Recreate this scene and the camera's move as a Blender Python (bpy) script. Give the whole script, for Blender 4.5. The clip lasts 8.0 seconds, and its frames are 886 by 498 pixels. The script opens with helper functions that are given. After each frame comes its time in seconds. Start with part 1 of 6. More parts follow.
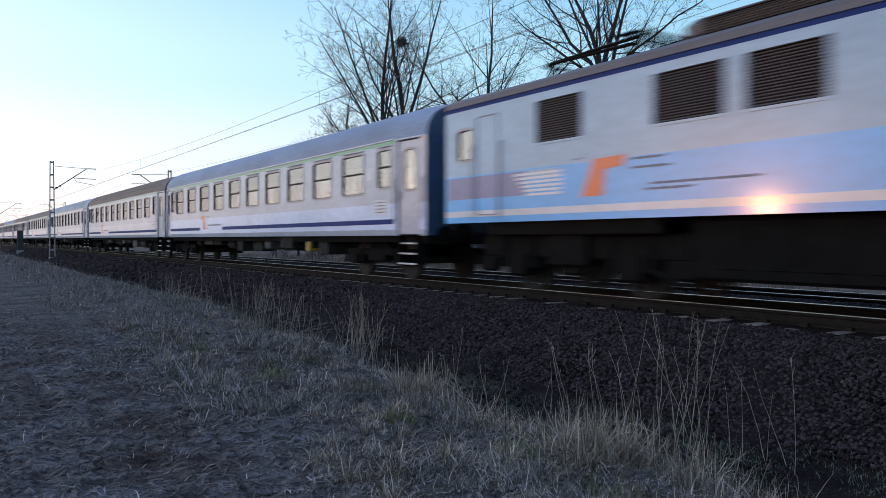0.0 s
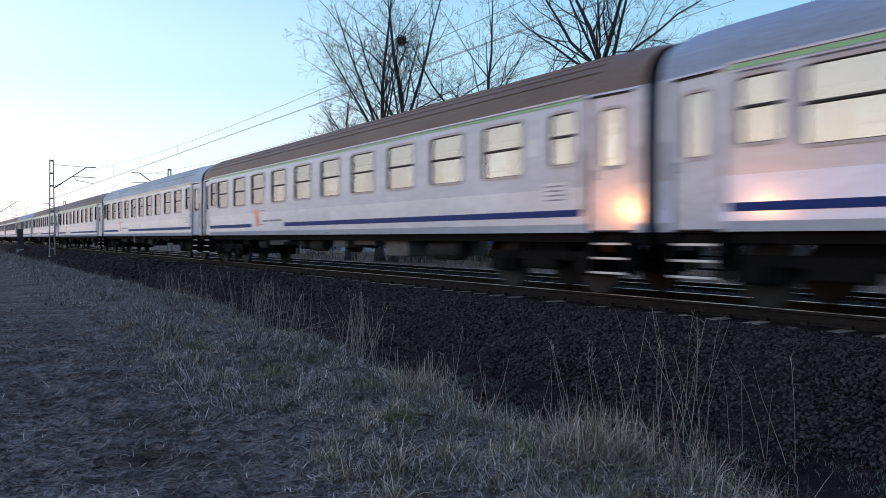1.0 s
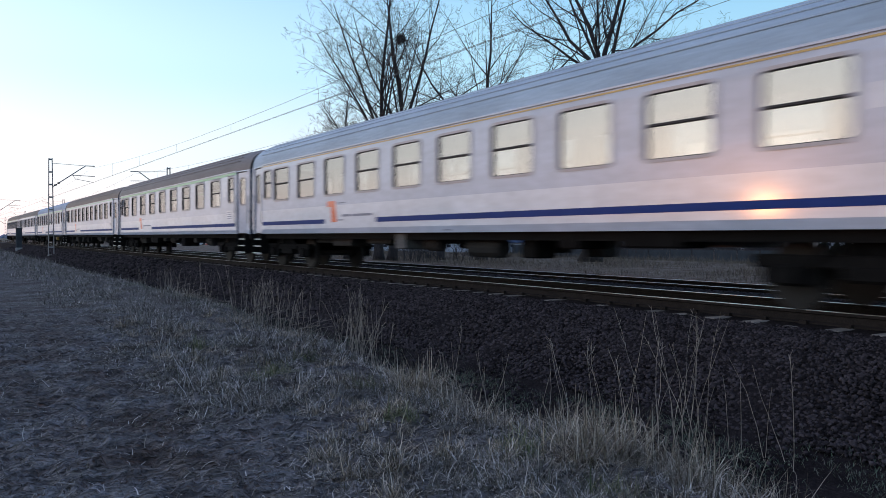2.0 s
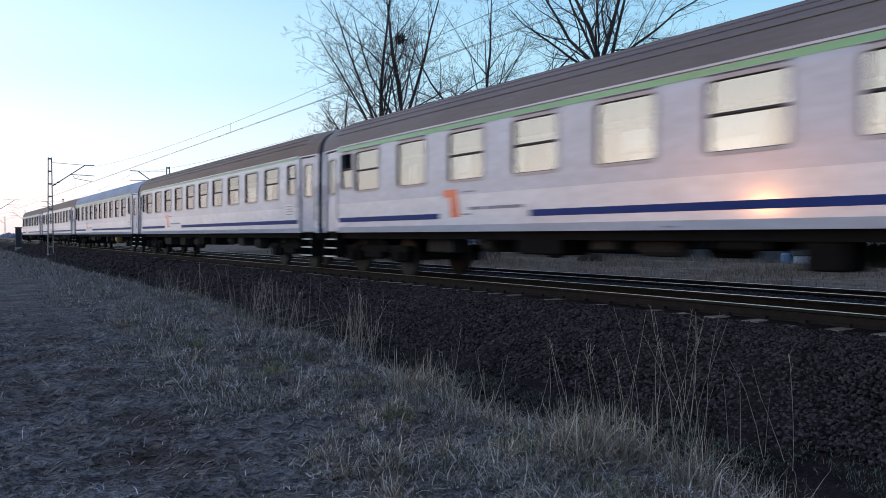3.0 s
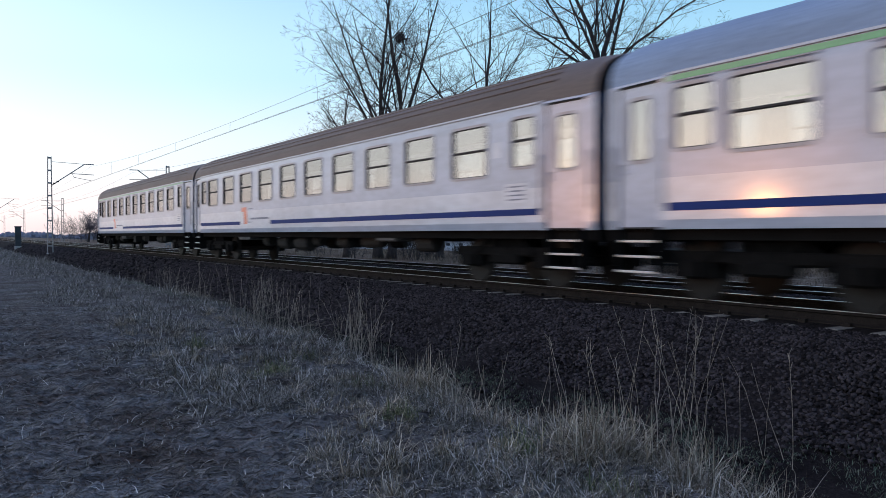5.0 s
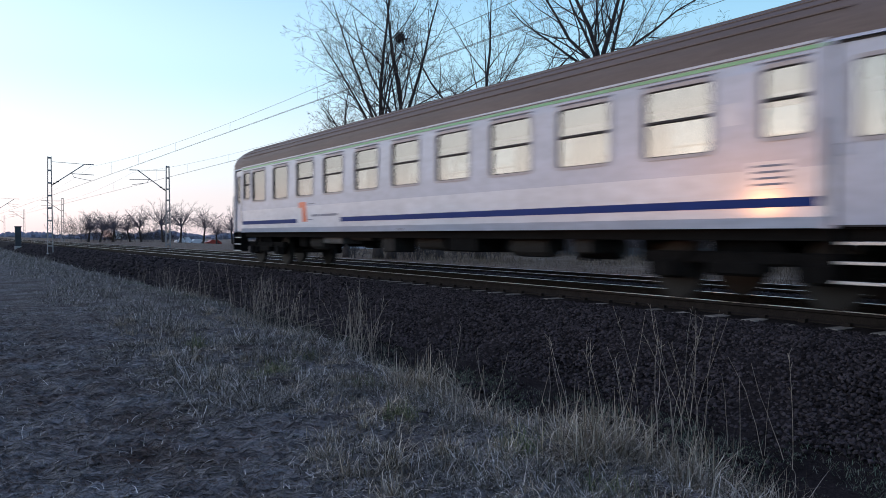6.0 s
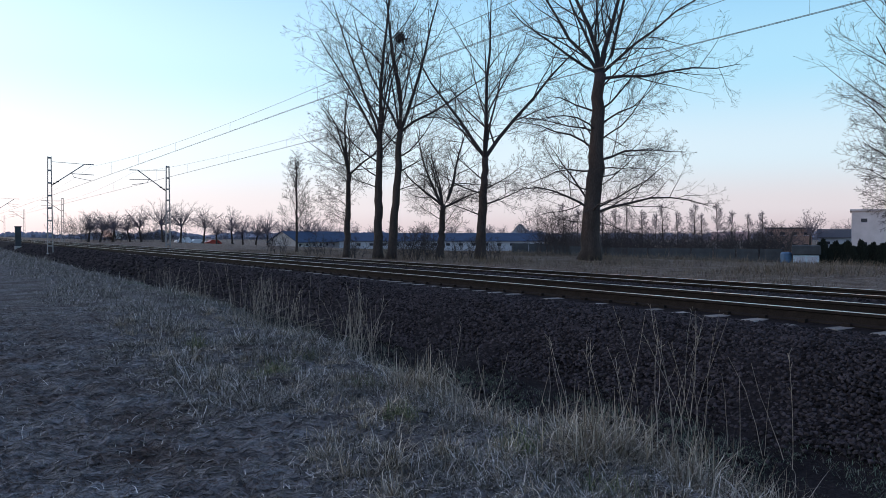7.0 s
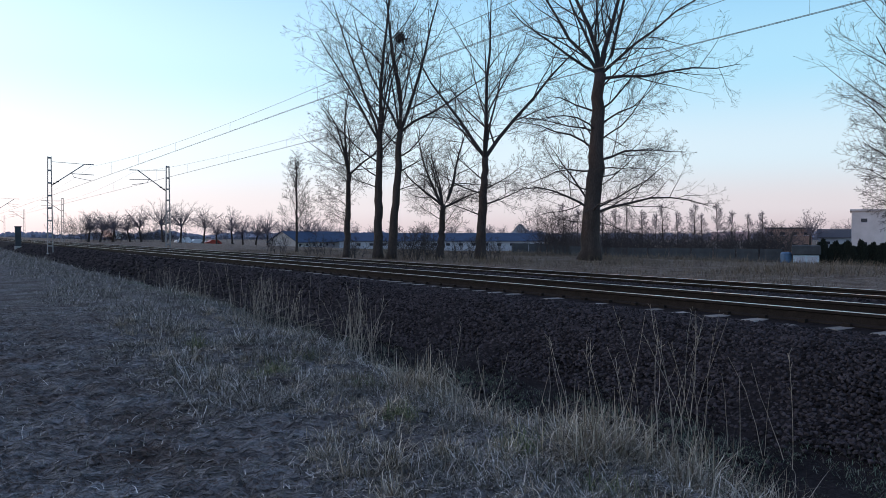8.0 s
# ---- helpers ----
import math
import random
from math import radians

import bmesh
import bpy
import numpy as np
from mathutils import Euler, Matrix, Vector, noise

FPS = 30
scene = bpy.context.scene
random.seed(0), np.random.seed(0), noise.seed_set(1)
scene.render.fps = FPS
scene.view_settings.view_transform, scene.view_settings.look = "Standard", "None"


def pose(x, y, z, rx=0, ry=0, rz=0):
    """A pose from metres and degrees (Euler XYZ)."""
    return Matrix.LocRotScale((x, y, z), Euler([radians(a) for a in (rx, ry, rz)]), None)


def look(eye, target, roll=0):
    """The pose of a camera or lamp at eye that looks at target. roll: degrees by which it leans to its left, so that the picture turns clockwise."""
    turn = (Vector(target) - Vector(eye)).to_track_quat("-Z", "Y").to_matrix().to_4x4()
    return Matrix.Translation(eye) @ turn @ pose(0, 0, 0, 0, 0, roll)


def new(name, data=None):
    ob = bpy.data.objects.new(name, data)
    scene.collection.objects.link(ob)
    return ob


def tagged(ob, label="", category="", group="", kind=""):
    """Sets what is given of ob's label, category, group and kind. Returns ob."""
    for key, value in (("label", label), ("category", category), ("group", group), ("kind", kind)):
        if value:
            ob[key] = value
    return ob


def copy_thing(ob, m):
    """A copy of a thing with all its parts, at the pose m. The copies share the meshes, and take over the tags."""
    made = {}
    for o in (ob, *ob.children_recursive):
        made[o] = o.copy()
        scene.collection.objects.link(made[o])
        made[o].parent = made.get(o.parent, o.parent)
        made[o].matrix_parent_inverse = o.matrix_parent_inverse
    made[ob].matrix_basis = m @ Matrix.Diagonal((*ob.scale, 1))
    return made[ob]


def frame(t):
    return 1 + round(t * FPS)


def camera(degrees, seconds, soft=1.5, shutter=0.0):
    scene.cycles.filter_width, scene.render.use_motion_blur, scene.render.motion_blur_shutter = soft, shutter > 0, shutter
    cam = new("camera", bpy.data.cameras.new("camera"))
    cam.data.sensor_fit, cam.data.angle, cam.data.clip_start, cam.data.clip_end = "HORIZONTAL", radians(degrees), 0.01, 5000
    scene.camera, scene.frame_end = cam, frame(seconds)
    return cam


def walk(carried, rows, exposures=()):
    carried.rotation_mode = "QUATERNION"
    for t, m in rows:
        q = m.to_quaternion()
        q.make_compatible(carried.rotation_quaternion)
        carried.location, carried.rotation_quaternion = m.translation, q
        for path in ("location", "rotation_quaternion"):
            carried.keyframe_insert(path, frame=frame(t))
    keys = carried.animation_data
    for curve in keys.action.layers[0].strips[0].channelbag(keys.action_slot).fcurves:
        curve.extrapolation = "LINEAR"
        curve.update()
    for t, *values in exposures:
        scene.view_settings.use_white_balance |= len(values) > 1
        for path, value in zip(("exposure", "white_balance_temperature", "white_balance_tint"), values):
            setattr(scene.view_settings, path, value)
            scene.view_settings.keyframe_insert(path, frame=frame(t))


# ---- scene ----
# The world: Y runs along the railway away from the camera, X across it, z up.
EYE = (0.0, 0.0, 1.6)
TURN = 32.4            # degrees by which the camera looks to the right of the track
RAIL_Z = 0.62           # top of the rails of the near track
TRACK_X = 10.43         # centre of the near track
TRACK2_X = 14.43
TRACK2_DROP = 0.08
COACH_PITCH = 24.8


def gaze(pitch, turn, roll=0.0):
    """The camera's pose: degrees above the horizon and to the right of the track."""
    p, a = radians(pitch), radians(turn)
    way = Vector((math.cos(p) * math.sin(a), math.cos(p) * math.cos(a), math.sin(p)))
    return look(EYE, Vector(EYE) + way, roll)


cam = camera(58.6, 8.0, soft=0.88, shutter=0.3)
STEP = math.degrees(1 / 1397.5)
DRIFT = [(0.0, 3.0, 7.6), (0.5, 3.2, 6.8), (1.0, 2.8, 5.0), (1.5, 2.0, 3.6), (2.2, 1.2, 2.4), (3.0, 0.6, 1.6),
         (4.0, 0.4, 0.6), (5.0, 0.0, 0.0), (6.5, 0.0, 0.0), (8.0, 0.0, 0.0)]
walk(cam, [(t, gaze(-(25.5 - dy) * STEP, TURN - dx * STEP)) for t, dx, dy in DRIFT])

# ---- light ----
SUN_AZ = radians(-54.6)      # from +Y towards +X
SUN_EL = radians(2.0)
world = bpy.data.worlds.new("evening_sky")
scene.world = world
world.use_nodes = True
wn, wl = world.node_tree.nodes, world.node_tree.links
sky = wn.new("ShaderNodeTexSky")
sky.sky_type = "NISHITA"
sky.sun_disc = False
sky.sun_elevation = SUN_EL
sky.sun_rotation = SUN_AZ
sky.air_density = 1.0
sky.dust_density = 0.6
sky.ozone_density = 2.0


def sky_colours():
    """The clear evening sky: blue above, pale rose along the horizon, warm and bright towards the low sun."""
    tc = wn.new("ShaderNodeTexCoord")
    sep = wn.new("ShaderNodeSeparateXYZ")
    wl.new(tc.outputs["Generated"], sep.inputs[0])
    ramp = wn.new("ShaderNodeValToRGB")
    ramp.color_ramp.interpolation = "EASE"
    stops = [(0.0, SKY[0]), (0.035, SKY[1]), (0.10, SKY[2]), (0.20, SKY[3]), (0.34, SKY[4]), (0.6, SKY[5]), (1.0, SKY[6])]
    el = ramp.color_ramp.elements
    while len(el) < len(stops):
        el.new(0.5)
    for e, (p, c) in zip(el, stops):
        e.position, e.color = p, (*c, 1)
    wl.new(sep.outputs[2], ramp.inputs[0])
    dot = wn.new("ShaderNodeVectorMath")
    dot.operation = "DOT_PRODUCT"
    dot.inputs[1].default_value = (math.sin(SUN_AZ), math.cos(SUN_AZ), 0.03)
    wl.new(tc.outputs["Generated"], dot.inputs[0])
    total = ramp.outputs[0]
    for power, strength, colour in GLOW:
        half = wn.new("ShaderNodeMath")
        half.operation = "MULTIPLY_ADD"
        half.inputs[1].default_value = half.inputs[2].default_value = 0.5
        wl.new(dot.outputs["Value"], half.inputs[0])
        pw = wn.new("ShaderNodeMath")
        pw.operation = "POWER"
        pw.use_clamp = True
        pw.inputs[1].default_value = power
        wl.new(half.outputs[0], pw.inputs[0])
        add = wn.new("ShaderNodeMix")
        add.data_type, add.blend_type = "RGBA", "ADD"
        add.clamp_result = False
        scale = wn.new("ShaderNodeMath")
        scale.operation = "MULTIPLY"
        scale.inputs[1].default_value = strength
        wl.new(pw.outputs[0], scale.inputs[0])
        wl.new(scale.outputs[0], add.inputs[0])
        add.clamp_factor = False
        wl.new(total, add.inputs[6])
        add.inputs[7].default_value = (*colour, 1)
        total = add.outputs[2]
    both = wn.new("ShaderNodeMix")
    both.data_type, both.blend_type = "RGBA", "ADD"
    both.inputs[0].default_value = 0.07
    wl.new(total, both.inputs[6])
    wl.new(sky.outputs[0], both.inputs[7])
    wl.new(both.outputs[2], wn["Background"].inputs[0])
    wn["Background"].inputs[1].default_value = 1.0


SKY = [(0.60, 0.525, 0.59), (0.67, 0.645, 0.73), (0.62, 0.77, 0.90), (0.39, 0.70, 0.91), (0.23, 0.54, 0.86), (0.20, 0.355, 0.73), (0.18, 0.285, 0.66)]
GLOW = [(3.6, 1.0, (1.0, 0.865, 0.79)), (40.0, 0.35, (1.0, 0.76, 0.52))]
sky_colours()
sun_data = bpy.data.lights.new("sun", "SUN")
sun_data.energy = 0.44
sun_data.angle = radians(0.6)
sun_data.color = (1.0, 0.40, 0.14)
sun = new("sun", sun_data)
sun_way = Vector((math.sin(SUN_AZ) * math.cos(SUN_EL), math.cos(SUN_AZ) * math.cos(SUN_EL), math.sin(SUN_EL)))
sun.matrix_world = look(sun_way * 50, (0, 0, 0))
scene.view_settings.exposure = 0.0


# ---- materials ----
def mat(name, base, rough=0.7, metal=0.0, vary=0.25, scale=6.0, fine=60.0, bump=0.15, dist=0.01, stain=None, spec=0.5,
        coat=0.0, stretch=(1, 1, 1), per_object=0.0, per_island=0.0, space="Object"):
    """A surface with variation at two scales and fine relief."""
    m = bpy.data.materials.new(name)
    m.use_nodes = True
    n, l = m.node_tree.nodes, m.node_tree.links
    p = n["Principled BSDF"]
    p.inputs["Roughness"].default_value = rough
    p.inputs["Metallic"].default_value = metal
    p.inputs["Specular IOR Level"].default_value = spec
    p.inputs["Coat Weight"].default_value = coat
    p.inputs["Coat Roughness"].default_value = 0.11
    tc = n.new("ShaderNodeTexCoord")
    mp = n.new("ShaderNodeMapping")
    mp.inputs["Scale"].default_value = stretch
    l.new(tc.outputs[space], mp.inputs[0])
    big = n.new("ShaderNodeTexNoise")
    big.inputs["Scale"].default_value = scale
    big.inputs["Detail"].default_value = 5
    small = n.new("ShaderNodeTexNoise")
    small.inputs["Scale"].default_value = fine
    small.inputs["Detail"].default_value = 4
    l.new(mp.outputs[0], big.inputs[0])
    l.new(mp.outputs[0], small.inputs[0])
    ramp = n.new("ShaderNodeValToRGB")
    dark = stain if stain else tuple(c * (1 - vary) for c in base)
    ramp.color_ramp.elements[0].position = 0.3
    ramp.color_ramp.elements[0].color = (*dark, 1)
    ramp.color_ramp.elements[1].position = 0.65
    ramp.color_ramp.elements[1].color = (*base, 1)
    l.new(big.outputs[0], ramp.inputs[0])
    mul = n.new("ShaderNodeMix")
    mul.data_type = "RGBA"
    mul.blend_type = "MULTIPLY"
    mul.inputs[0].default_value = 1.0
    r2 = n.new("ShaderNodeMapRange")
    r2.inputs[1].default_value, r2.inputs[2].default_value = 0.25, 0.75
    r2.inputs[3].default_value, r2.inputs[4].default_value = 1 - vary, 1 + vary * 0.6
    l.new(small.outputs[0], r2.inputs[0])
    l.new(ramp.outputs[0], mul.inputs[6])
    l.new(r2.outputs[0], mul.inputs[7])
    out = mul.outputs[2]
    if per_object or per_island:
        if per_object:
            src = n.new("ShaderNodeObjectInfo").outputs["Random"]
        else:
            src = n.new("ShaderNodeNewGeometry").outputs["Random Per Island"]
        r3 = n.new("ShaderNodeMapRange")
        k = per_object or per_island
        r3.inputs[3].default_value, r3.inputs[4].default_value = 1 - k, 1 + k
        l.new(src, r3.inputs[0])
        mul2 = n.new("ShaderNodeMix")
        mul2.data_type = "RGBA"
        mul2.blend_type = "MULTIPLY"
        mul2.inputs[0].default_value = 1.0
        l.new(out, mul2.inputs[6])
        l.new(r3.outputs[0], mul2.inputs[7])
        out = mul2.outputs[2]
    l.new(out, p.inputs["Base Color"])
    if bump:
        b = n.new("ShaderNodeBump")
        b.inputs["Strength"].default_value = bump
        b.inputs["Distance"].default_value = dist
        l.new(small.outputs[0], b.inputs["Height"])
        l.new(b.outputs[0], p.inputs["Normal"])
    return m


def glass_mat(name, tint, rough=0.03, mirror=0.55):
    m = bpy.data.materials.new(name)
    m.use_nodes = True
    n, l = m.node_tree.nodes, m.node_tree.links
    n.remove(n["Principled BSDF"])
    g = n.new("ShaderNodeBsdfGlossy")
    g.inputs[0].default_value = (*tint, 1)
    g.inputs[1].default_value = rough
    t = n.new("ShaderNodeBsdfTransparent")
    t.inputs[0].default_value = (0.755, 0.765, 0.76, 1)
    x = n.new("ShaderNodeMixShader")
    x.inputs[0].default_value = mirror
    w = n.new("ShaderNodeTexNoise")
    w.inputs["Scale"].default_value = 1.4
    b = n.new("ShaderNodeBump")
    b.inputs["Strength"].default_value = 0.12
    b.inputs["Distance"].default_value = 0.02
    l.new(w.outputs[0], b.inputs["Height"])
    l.new(b.outputs[0], g.inputs["Normal"])
    l.new(t.outputs[0], x.inputs[1])
    l.new(g.outputs[0], x.inputs[2])
    l.new(x.outputs[0], n["Material Output"].inputs[0])
    return m


PAINT = dict(rough=0.29, vary=0.14, scale=1.1, fine=9.0, bump=0.06, coat=0.26, stretch=(1, 0.45, 1))
M_WHITE = mat("off_white_coach_paint", (0.615, 0.642, 0.695), **PAINT)
M_GREY = mat("pale_grey_coach_paint", (0.44, 0.483, 0.58), **PAINT)
M_WHITE_COOL = mat("cool_white_coach_paint", (0.60, 0.71, 0.92), **PAINT)
M_SILL = mat("dusty_sill_paint", (0.43, 0.48, 0.57), **PAINT)
M_BLUE = mat("navy_blue_paint", (0.010, 0.035, 0.17), **dict(PAINT, coat=0.0, rough=0.55, spec=0.12))
M_GREEN = mat("bright_green_paint", (0.13, 0.42, 0.20), **dict(PAINT, coat=0.05))
M_YELLOW = mat("yellow_paint", (0.42, 0.27, 0.05), **PAINT)
M_ORANGE = mat("orange_red_paint", (0.72, 0.13, 0.03), **PAINT)
M_MARK = mat("grey_marking_paint", (0.22, 0.24, 0.30), **dict(PAINT, coat=0.0, rough=0.5, spec=0.2))
M_END = mat("blue_grey_end_paint", (0.045, 0.085, 0.16), rough=0.6, vary=0.3)
ROOF = dict(rough=0.62, vary=0.22, scale=1.1, fine=22.0, bump=0.1, stretch=(1, 0.3, 1))
M_ROOF_BROWN = mat("brown_roof_paint", (0.125, 0.096, 0.083), **ROOF)
M_ROOF_GREY = mat("grey_roof_paint", (0.225, 0.31, 0.44), **ROOF)
M_ROOF_BLUE = mat("pale_blue_roof_paint", (0.33, 0.44, 0.54), **ROOF)
M_ROOF_DARK = mat("dark_grey_roof_paint", (0.13, 0.12, 0.125), **ROOF)
M_UNDER = mat("brake_dust_steel", (0.013, 0.012, 0.0115), rough=0.9, spec=0.05, vary=0.4, bump=0.3)
M_BOX = mat("grey_equipment_paint", (0.034, 0.033, 0.032), rough=0.8, spec=0.15, vary=0.35)
M_BOX_PALE = mat("pale_grey_equipment_paint", (0.13, 0.13, 0.13), rough=0.75, spec=0.2, vary=0.35)
M_WHEEL = mat("wheel_steel", (0.03, 0.027, 0.025), rough=0.7, metal=0.0, spec=0.2, vary=0.3)
M_RUBBER = mat("black_rubber", (0.02, 0.02, 0.022), rough=0.75, vary=0.3)
M_ALU = mat("window_aluminium", (0.36, 0.36, 0.38), rough=0.5, metal=0.2, vary=0.15)
M_STEP = mat("worn_step_edge", (0.62, 0.62, 0.60), rough=0.45, metal=0.3, vary=0.2)
M_GLASS = glass_mat("coated_coach_glass", (0.94, 0.93, 0.92), mirror=0.22)
M_RAILTOP = mat("polished_rail_steel", (0.62, 0.60, 0.60), rough=0.30, metal=1.0, vary=0.12, stretch=(8, 0.3, 8), bump=0.02)
M_RAIL = mat("rusty_rail_steel", (0.027, 0.021, 0.018), rough=0.9, spec=0.10, vary=0.35, bump=0.3)
M_SLEEPER = mat("weathered_concrete", (0.22, 0.195, 0.17), rough=0.9, vary=0.35, scale=4, per_object=0.35)
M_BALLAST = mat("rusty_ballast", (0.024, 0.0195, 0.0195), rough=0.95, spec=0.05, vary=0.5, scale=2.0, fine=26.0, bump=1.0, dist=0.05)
M_STONE = mat("rusty_ballast_stone", (0.044, 0.036, 0.037), rough=0.95, spec=0.08, vary=0.35, scale=3.0, per_island=0.85)
M_MAST = mat("galvanised_mast_steel", (0.27, 0.27, 0.27), rough=0.6, metal=0.3, vary=0.3)
M_WIRE = mat("copper_wire", (0.13, 0.13, 0.13), rough=0.6, metal=0.5)
M_CONCRETE = mat("foundation_concrete", (0.33, 0.32, 0.30), rough=0.9)
M_BARK = mat("grey_brown_bark", (0.062, 0.047, 0.041), rough=0.95, vary=0.5, scale=2.0, fine=18, bump=0.9, dist=0.05, stretch=(1, 1, 0.25))
M_TWIG = mat("bare_twig_bark", (0.048, 0.040, 0.040), rough=0.9, vary=0.3, bump=0)


# ---- mesh helpers ----
class Mesh:
    """Vertices and faces of one part, with a material index per face."""

    def __init__(self):
        self.v, self.f, self.m = [], [], []

    def poly(self, pts, mi=0):
        k = len(self.v)
        self.v += [tuple(p) for p in pts]
        self.f.append(tuple(range(k, k + len(pts))))
        self.m.append(mi)

    def box(self, x0, x1, y0, y1, z0, z1, mi=0, bev=0.0):
        if bev:
            b = min(bev, (x1 - x0) / 2.1, (y1 - y0) / 2.1, (z1 - z0) / 2.1)
            rings = [(x0 + b, x1 - b, y0 + b, y1 - b, z0), (x0, x1, y0, y1, z0 + b), (x0, x1, y0, y1, z1 - b),
                     (x0 + b, x1 - b, y0 + b, y1 - b, z1)]
        else:
            rings = [(x0, x1, y0, y1, z0), (x0, x1, y0, y1, z1)]
        k = len(self.v)
        for a, b_, c, d, z in rings:
            self.v += [(a, c, z), (b_, c, z), (b_, d, z), (a, d, z)]
        n = len(rings)
        for r in range(n - 1):
            for i in range(4):
                j = (i + 1) % 4
                self.f.append((k + 4 * r + i, k + 4 * r + j, k + 4 * r + 4 + j, k + 4 * r + 4 + i))
                self.m.append(mi)
        self.f.append((k + 3, k + 2, k + 1, k))
        e = k + 4 * (n - 1)
        self.f.append((e, e + 1, e + 2, e + 3))
        self.m += [mi, mi]
        return self

    def tube(self, pts, radii, sides=6, mi=0, cap=True):
        pts = [Vector(p) for p in pts]
        k = len(self.v)
        n = len(pts)
        for i, p in enumerate(pts):
            d = (pts[min(i + 1, n - 1)] - pts[max(i - 1, 0)]).normalized()
            a = d.cross(Vector((0, 0, 1)) if abs(d.z) < 0.9 else Vector((1, 0, 0))).normalized()
            b = d.cross(a)
            r = radii[i] if isinstance(radii, (list, tuple)) else radii
            for s in range(sides):
                w = 2 * math.pi * s / sides
                q = p + a * (r * math.cos(w)) + b * (r * math.sin(w))
                self.v.append((q.x, q.y, q.z))
        for i in range(n - 1):
            for s in range(sides):
                t = (s + 1) % sides
                self.f.append((k + i * sides + s, k + i * sides + t, k + (i + 1) * sides + t, k + (i + 1) * sides + s))
                self.m.append(mi)
        if cap:
            self.f.append(tuple(k + s for s in reversed(range(sides))))
            self.f.append(tuple(k + (n - 1) * sides + s for s in range(sides)))
            self.m += [mi, mi]
        return self

    def extrude(self, outline, y0, y1, mi=0, cap=True):
        """An outline of (x, z), swept along Y."""
        k, n = len(self.v), len(outline)
        for y in (y0, y1):
            self.v += [(x, y, z) for x, z in outline]
        for i in range(n):
            j = (i + 1) % n
            self.f.append((k + i, k + n + i, k + n + j, k + j))
            self.m.append(mi)
        if cap:
            self.f.append(tuple(k + i for i in range(n)))
            self.f.append(tuple(k + n + i for i in reversed(range(n))))
            self.m += [mi, mi]
        return self

    def data(self, name, mats, smooth=False):
        me = bpy.data.meshes.new(name)
        me.from_pydata(self.v, [], self.f)
        for m in mats if isinstance(mats, (list, tuple)) else [mats]:
            me.materials.append(m)
        me.polygons.foreach_set("material_index", self.m)
        if smooth:
            me.polygons.foreach_set("use_smooth", [True] * len(self.f))
        me.update()
        return me


def part(name, data, parent, at=None, label=""):
    ob = new(name, data)
    if parent:
        ob.parent = parent
    if at is not None:
        ob.matrix_basis = at
    return tagged(ob, label) if label else ob


def empty(name, at, label="", category="", group="", kind=""):
    ob = new(name)
    ob.empty_display_size = 0.3
    ob.matrix_basis = at
    return tagged(ob, label, category, group, kind)


# ---- ground ----
def smooth(a, b, x):
    t = min(1.0, max(0.0, (x - a) / (b - a)))
    return t * t * (3 - 2 * t)


def rim(y):
    """How far out the turf reaches before it drops into the ditch."""
    return 4.5 + 0.8 * smooth(5, 13, y) + 0.75 * smooth(13, 21, y) + 0.42 * noise.noise(Vector((1.7, y * 0.45, 2.0))) + 0.22 * noise.noise(Vector((4.1, y * 1.1, 5.0)))


def ground_z(x, y):
    """Height of the ground: a verge, a shallow ditch, and the level land beyond the railway."""
    z = 0.05 * noise.noise(Vector((x * 0.5, y * 0.4, 3.0))) + 0.02 * noise.noise(Vector((x * 2.1, y * 2.1, 7.0)))
    if x < 40:
        r = rim(y)
        z -= 0.52 * smooth(r - 0.75, r + 0.55, x) * (1 - smooth(20, 22, x))
    return z - 2.2 * smooth(38, 75, x)


def spread(knots):
    out = []
    for (a, b, step) in knots:
        out += list(np.arange(a, b, step))
    return out


def clods(x, y):
    """Trodden lumps and hollows near the camera."""
    if not (-1 < x < 7 and 2 < y < 24):
        return 0.0
    k = 1 - smooth(14, 24, y)
    a = noise.noise(Vector((x * 2.9, y * 4.6, 1)))
    b = noise.noise(Vector((x * 13, y * 15, 6)))
    return k * (0.13 * (0.4 - abs(a)) + 0.045 * b)


def build_ground():
    xs = spread([(-1500, -200, 130), (-200, -20, 20), (-20, -1, 1.0), (-1, 3, 0.06), (3, 7, 0.12), (7, 30, 1.0), (30, 90, 4), (90, 200, 17), (200, 3000, 280)])
    ys = spread([(-1500, -100, 140), (-100, -5, 10), (-5, 2, 0.7), (2, 14, 0.08), (14, 24, 0.25), (24, 40, 0.6), (40, 120, 5), (120, 4300, 300)])
    mesh = Mesh()
    mesh.v = [(x, y, ground_z(x, y) + clods(x, y)) for x in xs for y in ys]
    ny = len(ys)
    mesh.f = [(i * ny + j, (i + 1) * ny + j, (i + 1) * ny + j + 1, i * ny + j + 1) for i in range(len(xs) - 1) for j in range(ny - 1)]
    mesh.m = [0] * len(mesh.f)
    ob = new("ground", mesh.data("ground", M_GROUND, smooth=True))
    tagged(ob, "bare trodden soil and dry winter grass beside the railway", "ground", kind="structure")


